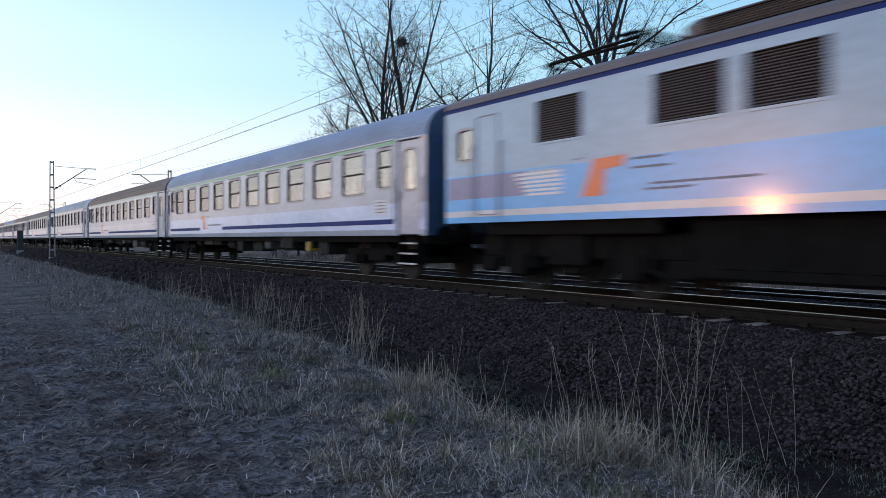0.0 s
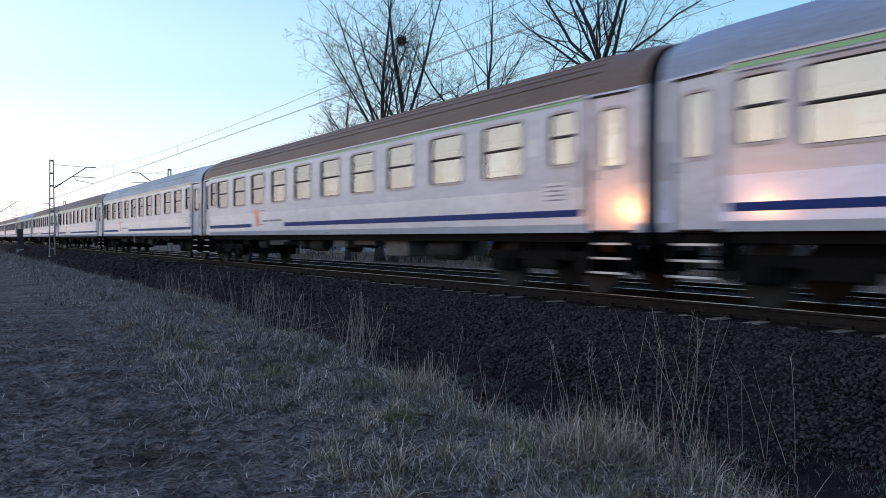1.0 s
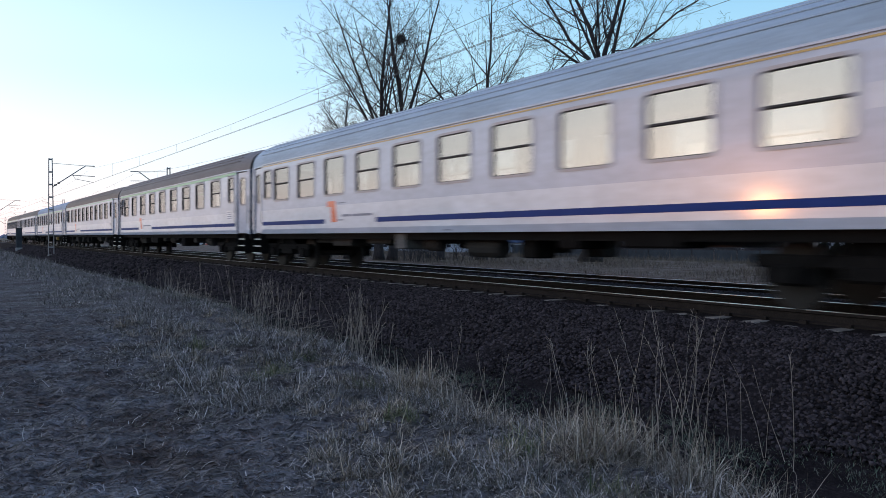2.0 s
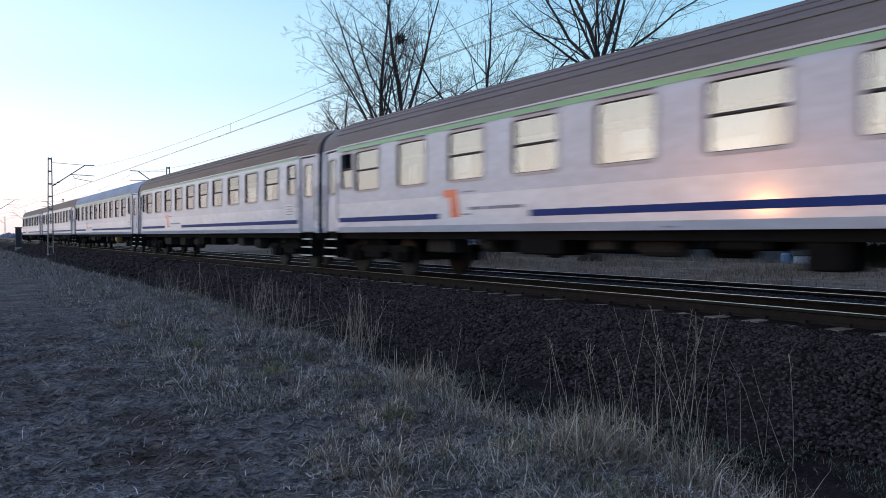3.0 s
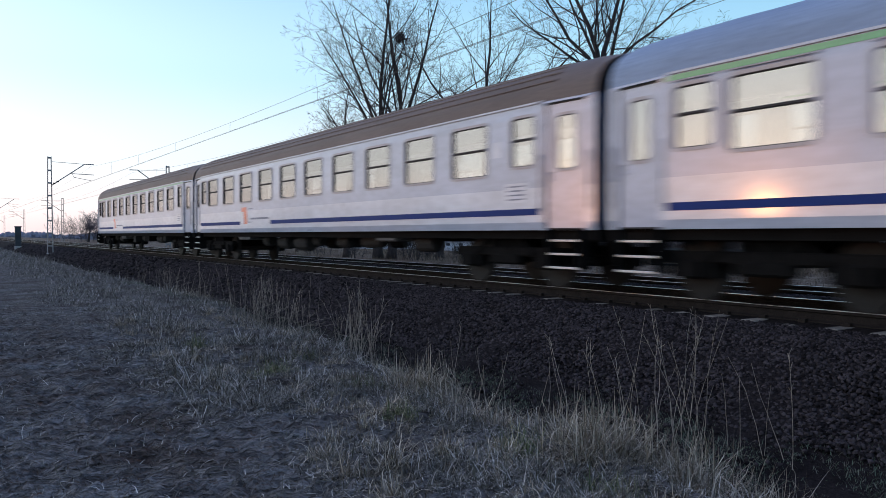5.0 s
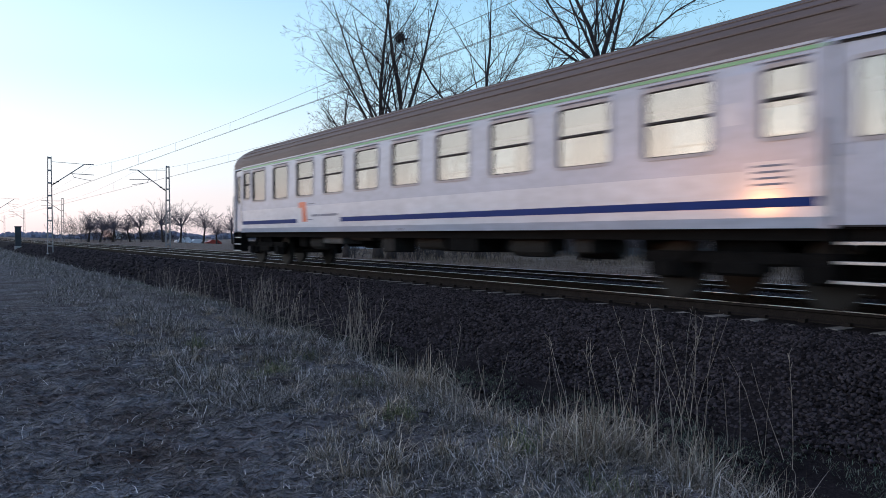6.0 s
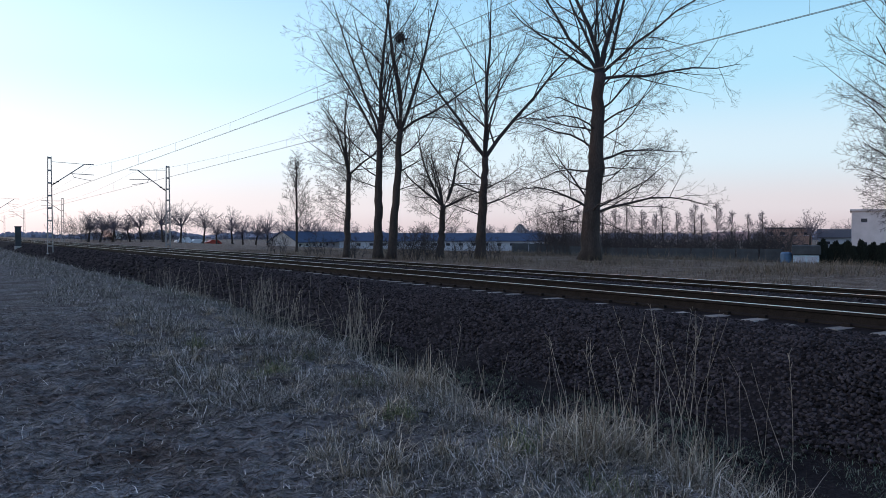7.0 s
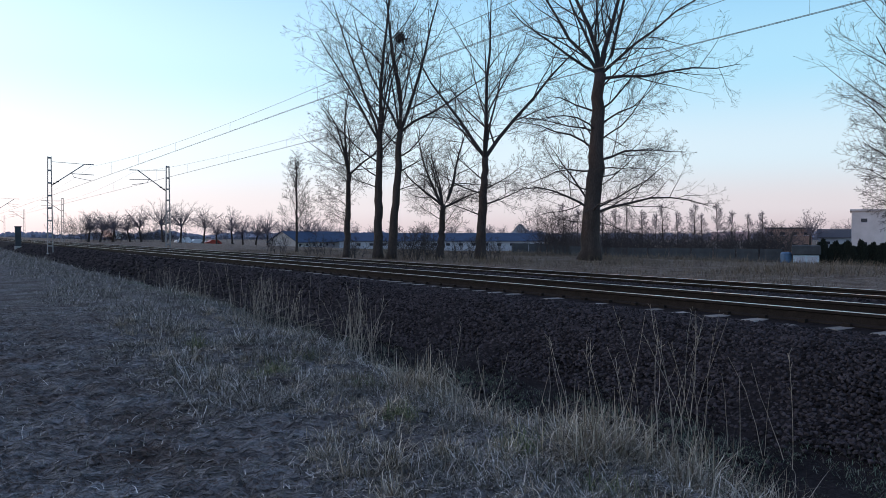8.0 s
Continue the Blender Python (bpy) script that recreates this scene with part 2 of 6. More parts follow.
def ground_material():
    """Trodden soil near the path, drier yellowed land beyond the railway, lumps at two sizes with their shading painted
    in.
    """
    m = mat("trodden_soil_and_turf", (0.185, 0.18, 0.178), rough=0.95, vary=0.5, stain=(0.082, 0.062, 0.052), scale=1.1, fine=30.0, bump=1.0, dist=0.05, spec=0.25, space="Generated")
    n, l = m.node_tree.nodes, m.node_tree.links
    p = n["Principled BSDF"]
    geo = n.new("ShaderNodeNewGeometry")
    l.new(geo.outputs["Position"], [k for k in n if k.type == "MAPPING"][0].inputs[0])
    # lumps
    lump = n.new("ShaderNodeTexNoise")
    lump.inputs["Scale"].default_value = 8.5
    lump.inputs["Detail"].default_value = 3
    lump.inputs["Distortion"].default_value = 0.6
    st = n.new("ShaderNodeMapping")
    st.inputs["Scale"].default_value = (0.8, 1.7, 1.0)
    l.new(geo.outputs["Position"], st.inputs[0])
    l.new(st.outputs[0], lump.inputs[0])
    b2 = n.new("ShaderNodeBump")
    b2.inputs["Strength"].default_value = 1.0
    b2.inputs["Distance"].default_value = 0.28
    l.new(lump.outputs[0], b2.inputs["Height"])
    b1 = [k for k in n if k.type == "BUMP" and k is not b2][0]
    l.new(b2.outputs[0], b1.inputs["Normal"])
    # lump shading painted into the colour: hollows darker, crests lighter
    lump_shade = n.new("ShaderNodeMapRange")
    lump_shade.inputs[1].default_value, lump_shade.inputs[2].default_value = 0.36, 0.62
    lump_shade.inputs[3].default_value, lump_shade.inputs[4].default_value = 0.42, 1.45
    l.new(lump.outputs[0], lump_shade.inputs[0])
    shade_mix = n.new("ShaderNodeMix")
    shade_mix.data_type, shade_mix.blend_type = "RGBA", "MULTIPLY"
    shade_mix.inputs[0].default_value = 1.0
    l.new(p.inputs["Base Color"].links[0].from_socket, shade_mix.inputs[6])
    l.new(lump_shade.outputs[0], shade_mix.inputs[7])
    l.new(shade_mix.outputs[2], p.inputs["Base Color"])
    # drier land beyond the tracks
    sep = n.new("ShaderNodeSeparateXYZ")
    l.new(geo.outputs["Position"], sep.inputs[0])
    mr = n.new("ShaderNodeMapRange")
    mr.inputs[1].default_value, mr.inputs[2].default_value = 17.0, 21.0
    l.new(sep.outputs[0], mr.inputs[0])
    mx = n.new("ShaderNodeMix")
    mx.data_type = "RGBA"
    l.new(mr.outputs[0], mx.inputs[0])
    src = p.inputs["Base Color"].links[0].from_socket
    l.new(src, mx.inputs[6])
    dry = n.new("ShaderNodeMix")
    dry.data_type, dry.blend_type = "RGBA", "MULTIPLY"
    dry.inputs[0].default_value = 1.0
    dry.inputs[7].default_value = (1.5, 1.2, 0.95, 1)
    l.new(src, dry.inputs[6])
    l.new(dry.outputs[2], mx.inputs[7])
    l.new(mx.outputs[2], p.inputs["Base Color"])
    return m


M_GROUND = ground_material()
build_ground()


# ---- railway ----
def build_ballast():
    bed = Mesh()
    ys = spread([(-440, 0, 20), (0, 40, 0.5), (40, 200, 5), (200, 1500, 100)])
    # First points carry the dark bed over the ditch floor, darker than the soil.
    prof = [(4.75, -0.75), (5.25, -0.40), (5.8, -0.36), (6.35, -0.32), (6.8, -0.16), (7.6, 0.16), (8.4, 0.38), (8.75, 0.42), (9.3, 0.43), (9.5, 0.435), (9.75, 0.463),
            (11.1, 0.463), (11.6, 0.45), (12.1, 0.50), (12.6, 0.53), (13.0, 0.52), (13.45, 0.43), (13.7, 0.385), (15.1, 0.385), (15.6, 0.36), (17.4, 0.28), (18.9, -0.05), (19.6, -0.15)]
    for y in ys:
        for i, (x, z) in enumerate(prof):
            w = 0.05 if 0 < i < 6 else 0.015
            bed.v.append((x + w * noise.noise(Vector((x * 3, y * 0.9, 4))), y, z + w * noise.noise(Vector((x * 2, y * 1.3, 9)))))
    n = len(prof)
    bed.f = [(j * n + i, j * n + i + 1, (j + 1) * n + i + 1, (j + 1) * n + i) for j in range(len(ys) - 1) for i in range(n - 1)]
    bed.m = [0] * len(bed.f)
    return tagged(new("ballast_bed", bed.data("ballast_bed", M_BALLAST, smooth=True)), "embankment of dark rusty ballast under two tracks and over the ditch floor", "ballast", kind="structure")


RAIL_OUTLINE = [(-0.036, 0), (0.036, 0), (0.036, -0.035), (0.010, -0.05), (0.008, -0.135), (0.075, -0.155), (0.075, -0.172),
                (-0.075, -0.172), (-0.075, -0.155), (-0.008, -0.135), (-0.010, -0.05), (-0.036, -0.035)]


def build_track(x, top, count, group):
    track = empty("track", pose(x, 0, top), "railway track of polished rails on weathered concrete sleepers", "railway track", "railway tracks", "structure")
    rail = Mesh()
    rail.extrude(RAIL_OUTLINE, -420, 1500)
    rail.box(-0.032, 0.032, -420, 1500, 0.0, 0.004, mi=1)
    me = rail.data("rail", [M_RAIL, M_RAILTOP])
    for s in (-0.7535, 0.7535):
        part("rail", me, track, pose(s, 0, -0.01 if s > 0 else 0.0))
    sl = Mesh()
    for s in (-1, 1):
        a, b = sorted((s * 0.35, s * 1.26))
        sl.box(a, b, -0.125, 0.125, -0.40, -0.178, bev=0.035)
    sl.box(-0.36, 0.36, -0.11, 0.11, -0.40, -0.21, bev=0.03)
    sme = sl.data("sleeper", M_SLEEPER)
    for i in range(count):
        part("sleeper", sme, track, pose(random.uniform(-0.02, 0.02), 1.43 + 0.6 * i, random.uniform(-0.012, 0.004), 0, 0, random.uniform(-0.8, 0.8)))
    clip = Mesh()
    for i in range(count // 2):
        for s in (-0.7535, 0.7535):
            for d in (-0.10, 0.10):
                clip.box(s + d - 0.03, s + d + 0.03, 1.43 + 0.6 * i - 0.05, 1.43 + 0.6 * i + 0.05, -0.178, -0.13)
    tagged(part("rail_fastenings", clip.data("rail_fastenings", M_RAIL), track), kind="stuff")
    return track


build_ballast()
build_track(TRACK_X, RAIL_Z, 300, 1)
build_track(TRACK2_X, RAIL_Z - TRACK2_DROP, 150, 2)


# ---- the train ----
HALF = 1.40
SILL, BELT, CANT = 1.06, 1.82, 3.34
WIN0, WIN1 = 2.13, 3.12
LENGTH = 24.5
WINDOWS = [(3.55 + 1.99 * i, 1.24) for i in range(10)]
WIDE_BAYS = [(3.78 + 2.22 * i, 1.26) for i in range(9)]
TAPER = 1.30           # the last stretch of each coach draws in towards its end
TAPER_IN = 0.10
LAVS = [(1.80, 0.66), (LENGTH - 1.80, 0.66)]
DOORS = [(0.22, 1.18), (LENGTH - 1.18, LENGTH - 0.22)]


def rounded(w, h, r, n=4):
    pts = []
    for cx, cz, a0 in ((w / 2 - r, h / 2 - r, 0), (-w / 2 + r, h / 2 - r, 90), (-w / 2 + r, -h / 2 + r, 180), (w / 2 - r, -h / 2 + r, 270)):
        for i in range(n + 1):
            a = radians(a0 + 90 * i / n)
            pts.append((cx + r * math.cos(a), cz + r * math.sin(a)))
    return pts


def ring(mesh, w, h, t, r, x0, x1, mi=0):
    """A frame with rounded corners in the YZ plane, from depth x0 to x1 (x1 is the outer face)."""
    a, b = rounded(w, h, r), rounded(w - 2 * t, h - 2 * t, max(0.02, r - t))
    k, n = len(mesh.v), len(a)
    for pts, x in ((a, x0), (a, x1), (b, x1), (b, x0)):
        mesh.v += [(x, p, q) for p, q in pts]
    for s in range(3):
        for i in range(n):
            j = (i + 1) % n
            mesh.f.append((k + s * n + i, k + s * n + j, k + (s + 1) * n + j, k + (s + 1) * n + i))
            mesh.m.append(mi)


MESHES = {}


def shared(key, make):
    if key not in MESHES:
        MESHES[key] = make()
    return MESHES[key]


def window_frame(w, h):
    m = Mesh()
    ring(m, w + 0.10, h + 0.10, 0.05, 0.13, -0.02, 0.012)
    ring(m, w + 0.005, h + 0.005, 0.014, 0.09, -0.05, 0.006, 1)
    return m.data("window_frame", [M_ALU, M_RUBBER])


def window_pane(w, h):
    m = Mesh()
    pts = rounded(w, h, 0.08)
    k = len(m.v)
    m.v += [(-0.03, p, q) for p, q in pts] + [(-0.038, p, q) for p, q in pts]
    n = len(pts)
    m.f += [tuple(range(k, k + n)), tuple(range(k + 2 * n - 1, k + n - 1, -1))]
    m.m += [0, 0]
    return m.data("pane", M_GLASS)


def window_transom(w):
    m = Mesh()
    m.box(-0.03, 0.012, -w / 2, w / 2, -0.022, 0.018, bev=0.006)
    return m.data("transom", [M_RUBBER])


def add_window(coach, y, w, side, split=0.48, z0=WIN0, z1=WIN1, drip=False, lowered=False):
    h = z1 - z0
    m = pose(HALF * side, y, (z0 + z1) / 2, 0, 0, 0 if side > 0 else 180)
    win = part("window", shared(("f", w, h), lambda: window_frame(w, h)), coach, m)
    if lowered:
        p = part("pane", shared(("ph", w, h), lambda: window_pane(w, h * 0.58)), win, pose(0, 0, -h * 0.21))
    else:
        p = part("pane", shared(("p", w, h), lambda: window_pane(w, h)), win)
    p.visible_shadow = False
    if split:
        part("transom", shared(("t", w), lambda: window_transom(w)), win, pose(0, 0, h / 2 - h * split))
    if drip:
        d = Mesh()
        d.box(0, 0.03, -w / 2 - 0.03, w / 2 + 0.03, 0, 0.02, bev=0.006)
        part("rain_strip", shared(("d", w), lambda: d.data("rain_strip", M_ALU)), win, pose(0, 0, h / 2 + 0.075))
    return win


def drawn_in(y):
    """How far the side lies inside its full width at y."""
    e = min(y, LENGTH - y)
    return TAPER_IN * max(0.0, 1 - e / TAPER)


def coach_body(windows, lavs, lower):
    """Both side walls with their openings, the two ends and the floor."""
    m = Mesh()
    holes = [(y - w / 2, y + w / 2, WIN0, WIN1) for y, w in windows] + [(y - w / 2, y + w / 2, WIN0 + 0.1, WIN1) for y, w in lavs]
    holes += [(a, b, SILL - 0.01, 3.30) for a, b in DOORS]
    ys = sorted({0.0, LENGTH, TAPER, LENGTH - TAPER} | {h[0] for h in holes} | {h[1] for h in holes} | {0.7 * i for i in range(1, 35)})
    zs = [SILL, 1.20, BELT, WIN0, WIN0 + 0.1, WIN1, 3.30, CANT]

    def half(z):
        return HALF - (0.03 * ((z - 2.6) / 0.82) ** 2 if z > 2.6 else 0.0) - (0.02 if z < 1.1 else 0)

    for s in (-1, 1):
        for a, b in zip(ys, ys[1:]):
            for c, d in zip(zs, zs[1:]):
                my, mz = (a + b) / 2, (c + d) / 2
                if any(h[0] < my < h[1] and h[2] < mz < h[3] for h in holes):
                    continue
                da, db = drawn_in(a), drawn_in(b)
                q = [(s * (half(c) - da), a, c), (s * (half(c) - db), b, c), (s * (half(d) - db), b, d), (s * (half(d) - da), a, d)]
                m.poly(q if s > 0 else q[::-1], 0 if mz > BELT else (1 if mz > 1.2 else 2))
        for h in holes:
            q0, q1 = s * (HALF - 0.09), s * (HALF - 0.004)
            a, b, c, d = h
            for (p, q) in (((a, c), (b, c)), ((b, c), (b, d)), ((b, d), (a, d)), ((a, d), (a, c))):
                dp, dq = s * drawn_in(p[0]), s * drawn_in(q[0])
                m.poly([(q1 - dp, *p), (q1 - dq, *q), (q0 - dq, *q), (q0 - dp, *p)], 0)
    arc = [(HALF * math.cos(radians(a)), CANT + 0.80 * math.sin(radians(a))) for a in range(0, 181, 15)]
    for y, flip in ((0.0, 1), (LENGTH, 0)):
        pts = [(-HALF + 0.02 + TAPER_IN, y, SILL), (HALF - 0.02 - TAPER_IN, y, SILL)] + [(x * 0.92, y, z) for x, z in arc]
        m.poly(pts if flip else pts[::-1], 3)
    m.poly([(-HALF + 0.13, 0, SILL + 0.02), (HALF - 0.13, 0, SILL + 0.02), (HALF - 0.13, LENGTH, SILL + 0.02), (-HALF + 0.13, LENGTH, SILL + 0.02)], 4)
    me = m.data("body", [M_GREY, lower, M_SILL, M_END, M_UNDER])
    bm = bmesh.new()
    bm.from_mesh(me)
    bmesh.ops.remove_doubles(bm, verts=bm.verts, dist=0.022)
    bm.to_mesh(me)
    bm.free()
    return me


def coach_roof(material, ribs):
    m = Mesh()
    n = 16
    arc = []
    for i in range(n + 1):
        a = math.pi * i / n
        c, s = math.cos(a), math.sin(a)
        arc.append((1.372 * math.copysign(abs(c) ** 0.75, c), CANT + 0.82 * abs(s) ** 0.85))
    ys = [(0.0, 0.90), (0.15, 0.95), (0.5, 0.985), (1.2, 1.0), (LENGTH - 1.2, 1.0), (LENGTH - 0.5, 0.985), (LENGTH - 0.15, 0.95), (LENGTH, 0.90)]
    k = len(m.v)
    for y, f in ys:
        w = 1 - drawn_in(y) / HALF
        m.v += [(x * w, y, CANT + (z - CANT) * f) for x, z in arc]
    for j in range(len(ys) - 1):
        for i in range(n):
            m.f.append((k + j * (n + 1) + i, k + j * (n + 1) + i + 1, k + (j + 1) * (n + 1) + i + 1, k + (j + 1) * (n + 1) + i))
            m.m.append(0)
    for e in (0, len(ys) - 1):
        m.f.append(tuple(k + e * (n + 1) + i for i in range(n + 1)))
        m.m.append(0)
    return m.data("roof", [material], smooth=True)


def gutter_mesh():
    m = Mesh()
    m.box(-0.02, 0.02, TAPER, LENGTH - TAPER, -0.012, 0.022)
    return m.data("gutter", M_SILL)


def rib_mesh(material):
    m = Mesh()
    m.tube([(0, 1.0, 0), (0, LENGTH - 1.0, 0)], 0.014, 5)
    return m.data("roof_rib", material)


def add_roof(coach, roof, ribs):
    r = part("roof", shared(("roof", roof.name), lambda: coach_roof(roof, ribs)), coach)
    for s in (-1, 1):
        part("gutter", shared("gutter", gutter_mesh), r, pose(s * 1.385, 0, CANT))
    if ribs:
        for i in (2, 3, 4, 5, 11, 12, 13, 14):
            a = math.pi * i / 16
            c, q = math.cos(a), math.sin(a)
            part("roof_rib", shared(("rib", roof.name), lambda: rib_mesh(roof)), r,
                 pose(1.372 * math.copysign(abs(c) ** 0.75, c), 0, CANT + 0.82 * abs(q) ** 0.85))


def bogie_mesh():
    m = Mesh()
    for s in (-1, 1):
        x = s * 1.02
        m.box(x - 0.08, x + 0.08, -1.75, 1.75, 0.56, 0.74, bev=0.03)
        m.box(x - 0.10, x + 0.10, -0.45, 0.45, 0.40, 0.62, bev=0.04)
        for y in (-1.25, 1.25):
            m.box(x - 0.13, x + 0.13, y - 0.17, y + 0.17, 0.33, 0.62, bev=0.04)
            for d in (-0.30, 0.30):
                m.tube([(x, y + d, 0.36), (x, y + d, 0.74)], 0.085, 8)
        for d in (-0.35, 0.0, 0.35):
            m.tube([(x, d, 0.60), (x, d, 0.98)], 0.11, 8)
        m.tube([(x + s * 0.1, -0.9, 0.62), (x + s * 0.1, -0.5, 0.92)], 0.04, 6)
        m.tube([(x + s * 0.1, 0.9, 0.62), (x + s * 0.1, 0.5, 0.92)], 0.04, 6)
    m.box(-0.95, 0.95, -0.28, 0.28, 0.52, 0.98, bev=0.04)
    return m.data("bogie", M_UNDER)


def wheelset_mesh():
    m = Mesh()
    for s in (-1, 1):
        x = s * 0.75
        m.tube([(x - 0.065, 0, 0), (x + 0.065, 0, 0)], 0.46, 24)
        m.tube([(x - s * 0.03 - 0.03, 0, 0), (x - s * 0.03 - 0.005, 0, 0)], 0.485, 24)
    m.tube([(-1.08, 0, 0), (1.08, 0, 0)], 0.085, 8)
    return m.data("wheelset", M_WHEEL)


def loco_wheelset_mesh():
    """Large spoked driving wheels on their axle."""
    m = Mesh()
    for s in (-1, 1):
        x = s * 0.75
        outer, inner = 0.625, 0.53
        for k in range(28):
            a, b = 2 * math.pi * k / 28, 2 * math.pi * (k + 1) / 28
            p = [(math.cos(w) * r, math.sin(w) * r) for w, r in ((a, outer), (b, outer), (b, inner), (a, inner))]
            for x1 in (x - 0.065, x + 0.065):
                m.poly([(x1, *q) for q in p])
            m.poly([(x - 0.065, *p[0]), (x + 0.065, *p[0]), (x + 0.065, *p[1]), (x - 0.065, *p[1])])
            m.poly([(x - 0.065, *p[3]), (x + 0.065, *p[3]), (x + 0.065, *p[2]), (x - 0.065, *p[2])])
        m.tube([(x - 0.08, 0, 0), (x + 0.08, 0, 0)], 0.17, 16)
        for k in range(10):
            w = 2 * math.pi * k / 10
            m.tube([(x, 0.14 * math.cos(w), 0.14 * math.sin(w)), (x, 0.55 * math.cos(w), 0.55 * math.sin(w))], 0.045, 5)
        m.tube([(x - s * 0.03 - 0.03, 0, 0), (x - s * 0.03 - 0.005, 0, 0)], 0.5, 24)
    m.tube([(-1.08, 0, 0), (1.08, 0, 0)], 0.1, 8)
    return m.data("wheelset", M_WHEEL)


def tread_mesh():
    m = Mesh()
    m.box(-0.26, -0.02, -0.42, 0.42, -0.03, 0.0)
    return m.data("step", M_UNDER)


def nosing_mesh():
    m = Mesh()
    m.box(-0.02, 0.0, -0.42, 0.42, -0.035, 0.005, bev=0.006)
    return m.data("nosing", M_STEP)


def bracket_mesh():
    m = Mesh()
    m.box(1.12, 1.40, -0.015, 0.015, 0.40, 1.06)
    return m.data("step_bracket", M_UNDER)


def door_leaf():
    """One pressed door leaf with the opening for its window."""
    m = Mesh()
    w, z0, z1 = 0.465, 1.08, 3.28
    outer = [(-w, z0), (w, z0), (w, z1), (-w, z1)]
    inner = [(-0.24, 2.10), (0.24, 2.10), (0.24, 3.08), (-0.24, 3.08)]
    loops = [(outer, -0.03), (outer, 0.0), (inner, 0.0), (inner, -0.03)]
    for pts, x in loops:
        m.v += [(x, y, z) for y, z in pts]
    for s in range(4):
        for i in range(4):
            j = (i + 1) % 4
            m.f.append((4 * s + i, 4 * s + j, 4 * ((s + 1) % 4) + j, 4 * ((s + 1) % 4) + i))
            m.m.append(0)
    return m.data("door", M_GREY)


def door_seal():
    m = Mesh()
    ring(m, 0.95, 2.22, 0.025, 0.04, -0.02, 0.010)
    return m.data("door_seal", M_RUBBER)


def add_doors(coach, skirt):
    for k, (a, b) in enumerate(DOORS):
        for side in (-1, 1):
            y = (a + b) / 2
            skew = math.degrees(math.atan2(TAPER_IN, TAPER)) * (-side if k == 0 else side)
            d = part("door", shared("door", door_leaf), coach, pose(side * (HALF - 0.045 - drawn_in(y)), y, 0, 0, 0, (0 if side > 0 else 180) + skew))
            w = part("door_window", shared("dw", lambda: window_frame(0.44, 0.93)), d, pose(0, 0, 2.59))
            p = part("pane", shared("dwp", lambda: window_pane(0.47, 0.96)), d, pose(0.02, 0, 2.59))
            p.visible_shadow = False
            h = Mesh()
            h.tube([(0.05, 0, -0.07), (0.05, 0, 0.07)], 0.014, 6)
            h.tube([(0, 0, -0.07), (0.05, 0, -0.07)], 0.012, 6)
            h.tube([(0, 0, 0.07), (0.05, 0, 0.07)], 0.012, 6)
            part("handle", shared("dh", lambda: h.data("handle", M_ALU)), d, pose(0, -0.33, 2.0))
            part("door_seal", shared("seal", door_seal), d, pose(0, 0, 2.18))
            turn = 0 if side > 0 else 180
            for i in range(3):
                st = part("step", shared("tread", tread_mesh), coach, pose(side * (1.39 - 0.03 * i), y, 0.42 + 0.235 * i, 0, 0, turn))
                part("nosing", shared("nosing", nosing_mesh), st, label="worn bright step edge")
            for e in (-0.42, 0.42):
                part("step_bracket", shared("bracket", bracket_mesh), coach, pose(0, y + e, 0, 0, 0, turn))
            g = Mesh()
            g.tube([(0.03, 0, -0.5), (0.07, 0, -0.45), (0.07, 0, 0.45), (0.03, 0, 0.5)], 0.015, 6)
            for e in (a - 0.09, b + 0.09):
                part("grab_rail", shared("grab", lambda: g.data("grab_rail", M_ALU)), coach, pose(side * (HALF - 0.03 - drawn_in(e)), e, 1.9, 0, 0, 0 if side > 0 else 180))


def underframe(coach, seed, yellow):
    rnd = random.Random(seed)
    y = 5.6
    while y < 18.6:
        w = rnd.uniform(0.4, 1.25)
        d = rnd.uniform(0.2, 0.52)
        kind = rnd.random()
        for side in (-1, 1):
            m = Mesh()
            x0, x1 = sorted((side * 0.55, side * rnd.uniform(1.0, 1.28)))
            if kind < 0.6:
                m.box(x0, x1, y, y + w, SILL - 0.02 - d, SILL + 0.0, bev=0.03)
                for i in range(1, 3):
                    yy = y + w * i / 3
                    m.box(x0 - 0.008, x1 + 0.008, yy - 0.015, yy + 0.015, SILL - d, SILL - 0.06)
                part("equipment_box", m.data("equipment_box", rnd.choice((M_BOX, M_UNDER, M_BOX_PALE, M_BOX))), coach)
            else:
                r = rnd.uniform(0.15, 0.24)
                x = side * 0.85
                m.tube([(x, y, SILL - 0.1 - r), (x, y + 0.06, SILL - 0.1 - r), (x, y + w - 0.06, SILL - 0.1 - r), (x, y + w, SILL - 0.1 - r)],
                       [r * 0.8, r, r, r * 0.8], 12)
                for e in (0.2, 0.8):
                    m.box(x - 0.03, x + 0.03, y + w * e - 0.03, y + w * e + 0.03, SILL - 0.25, SILL)
                part("air_tank", m.data("air_tank", M_BOX), coach)
        y += w + rnd.uniform(0.2, 1.2)
    if yellow:
        m = Mesh()
        m.box(-1.24, -0.8, 6.8, 7.08, 0.6, 0.96, bev=0.03)
        part("battery_box", m.data("battery_box", M_YELLOW), coach, label="yellow battery box")
    beam = Mesh()
    for x in (-1.2, 1.2):
        beam.box(x - 0.05, x + 0.05, 0.1, LENGTH - 0.1, SILL - 0.16, SILL + 0.01)
    part("sole_bar", beam.data("sole_bar", M_UNDER), coach)


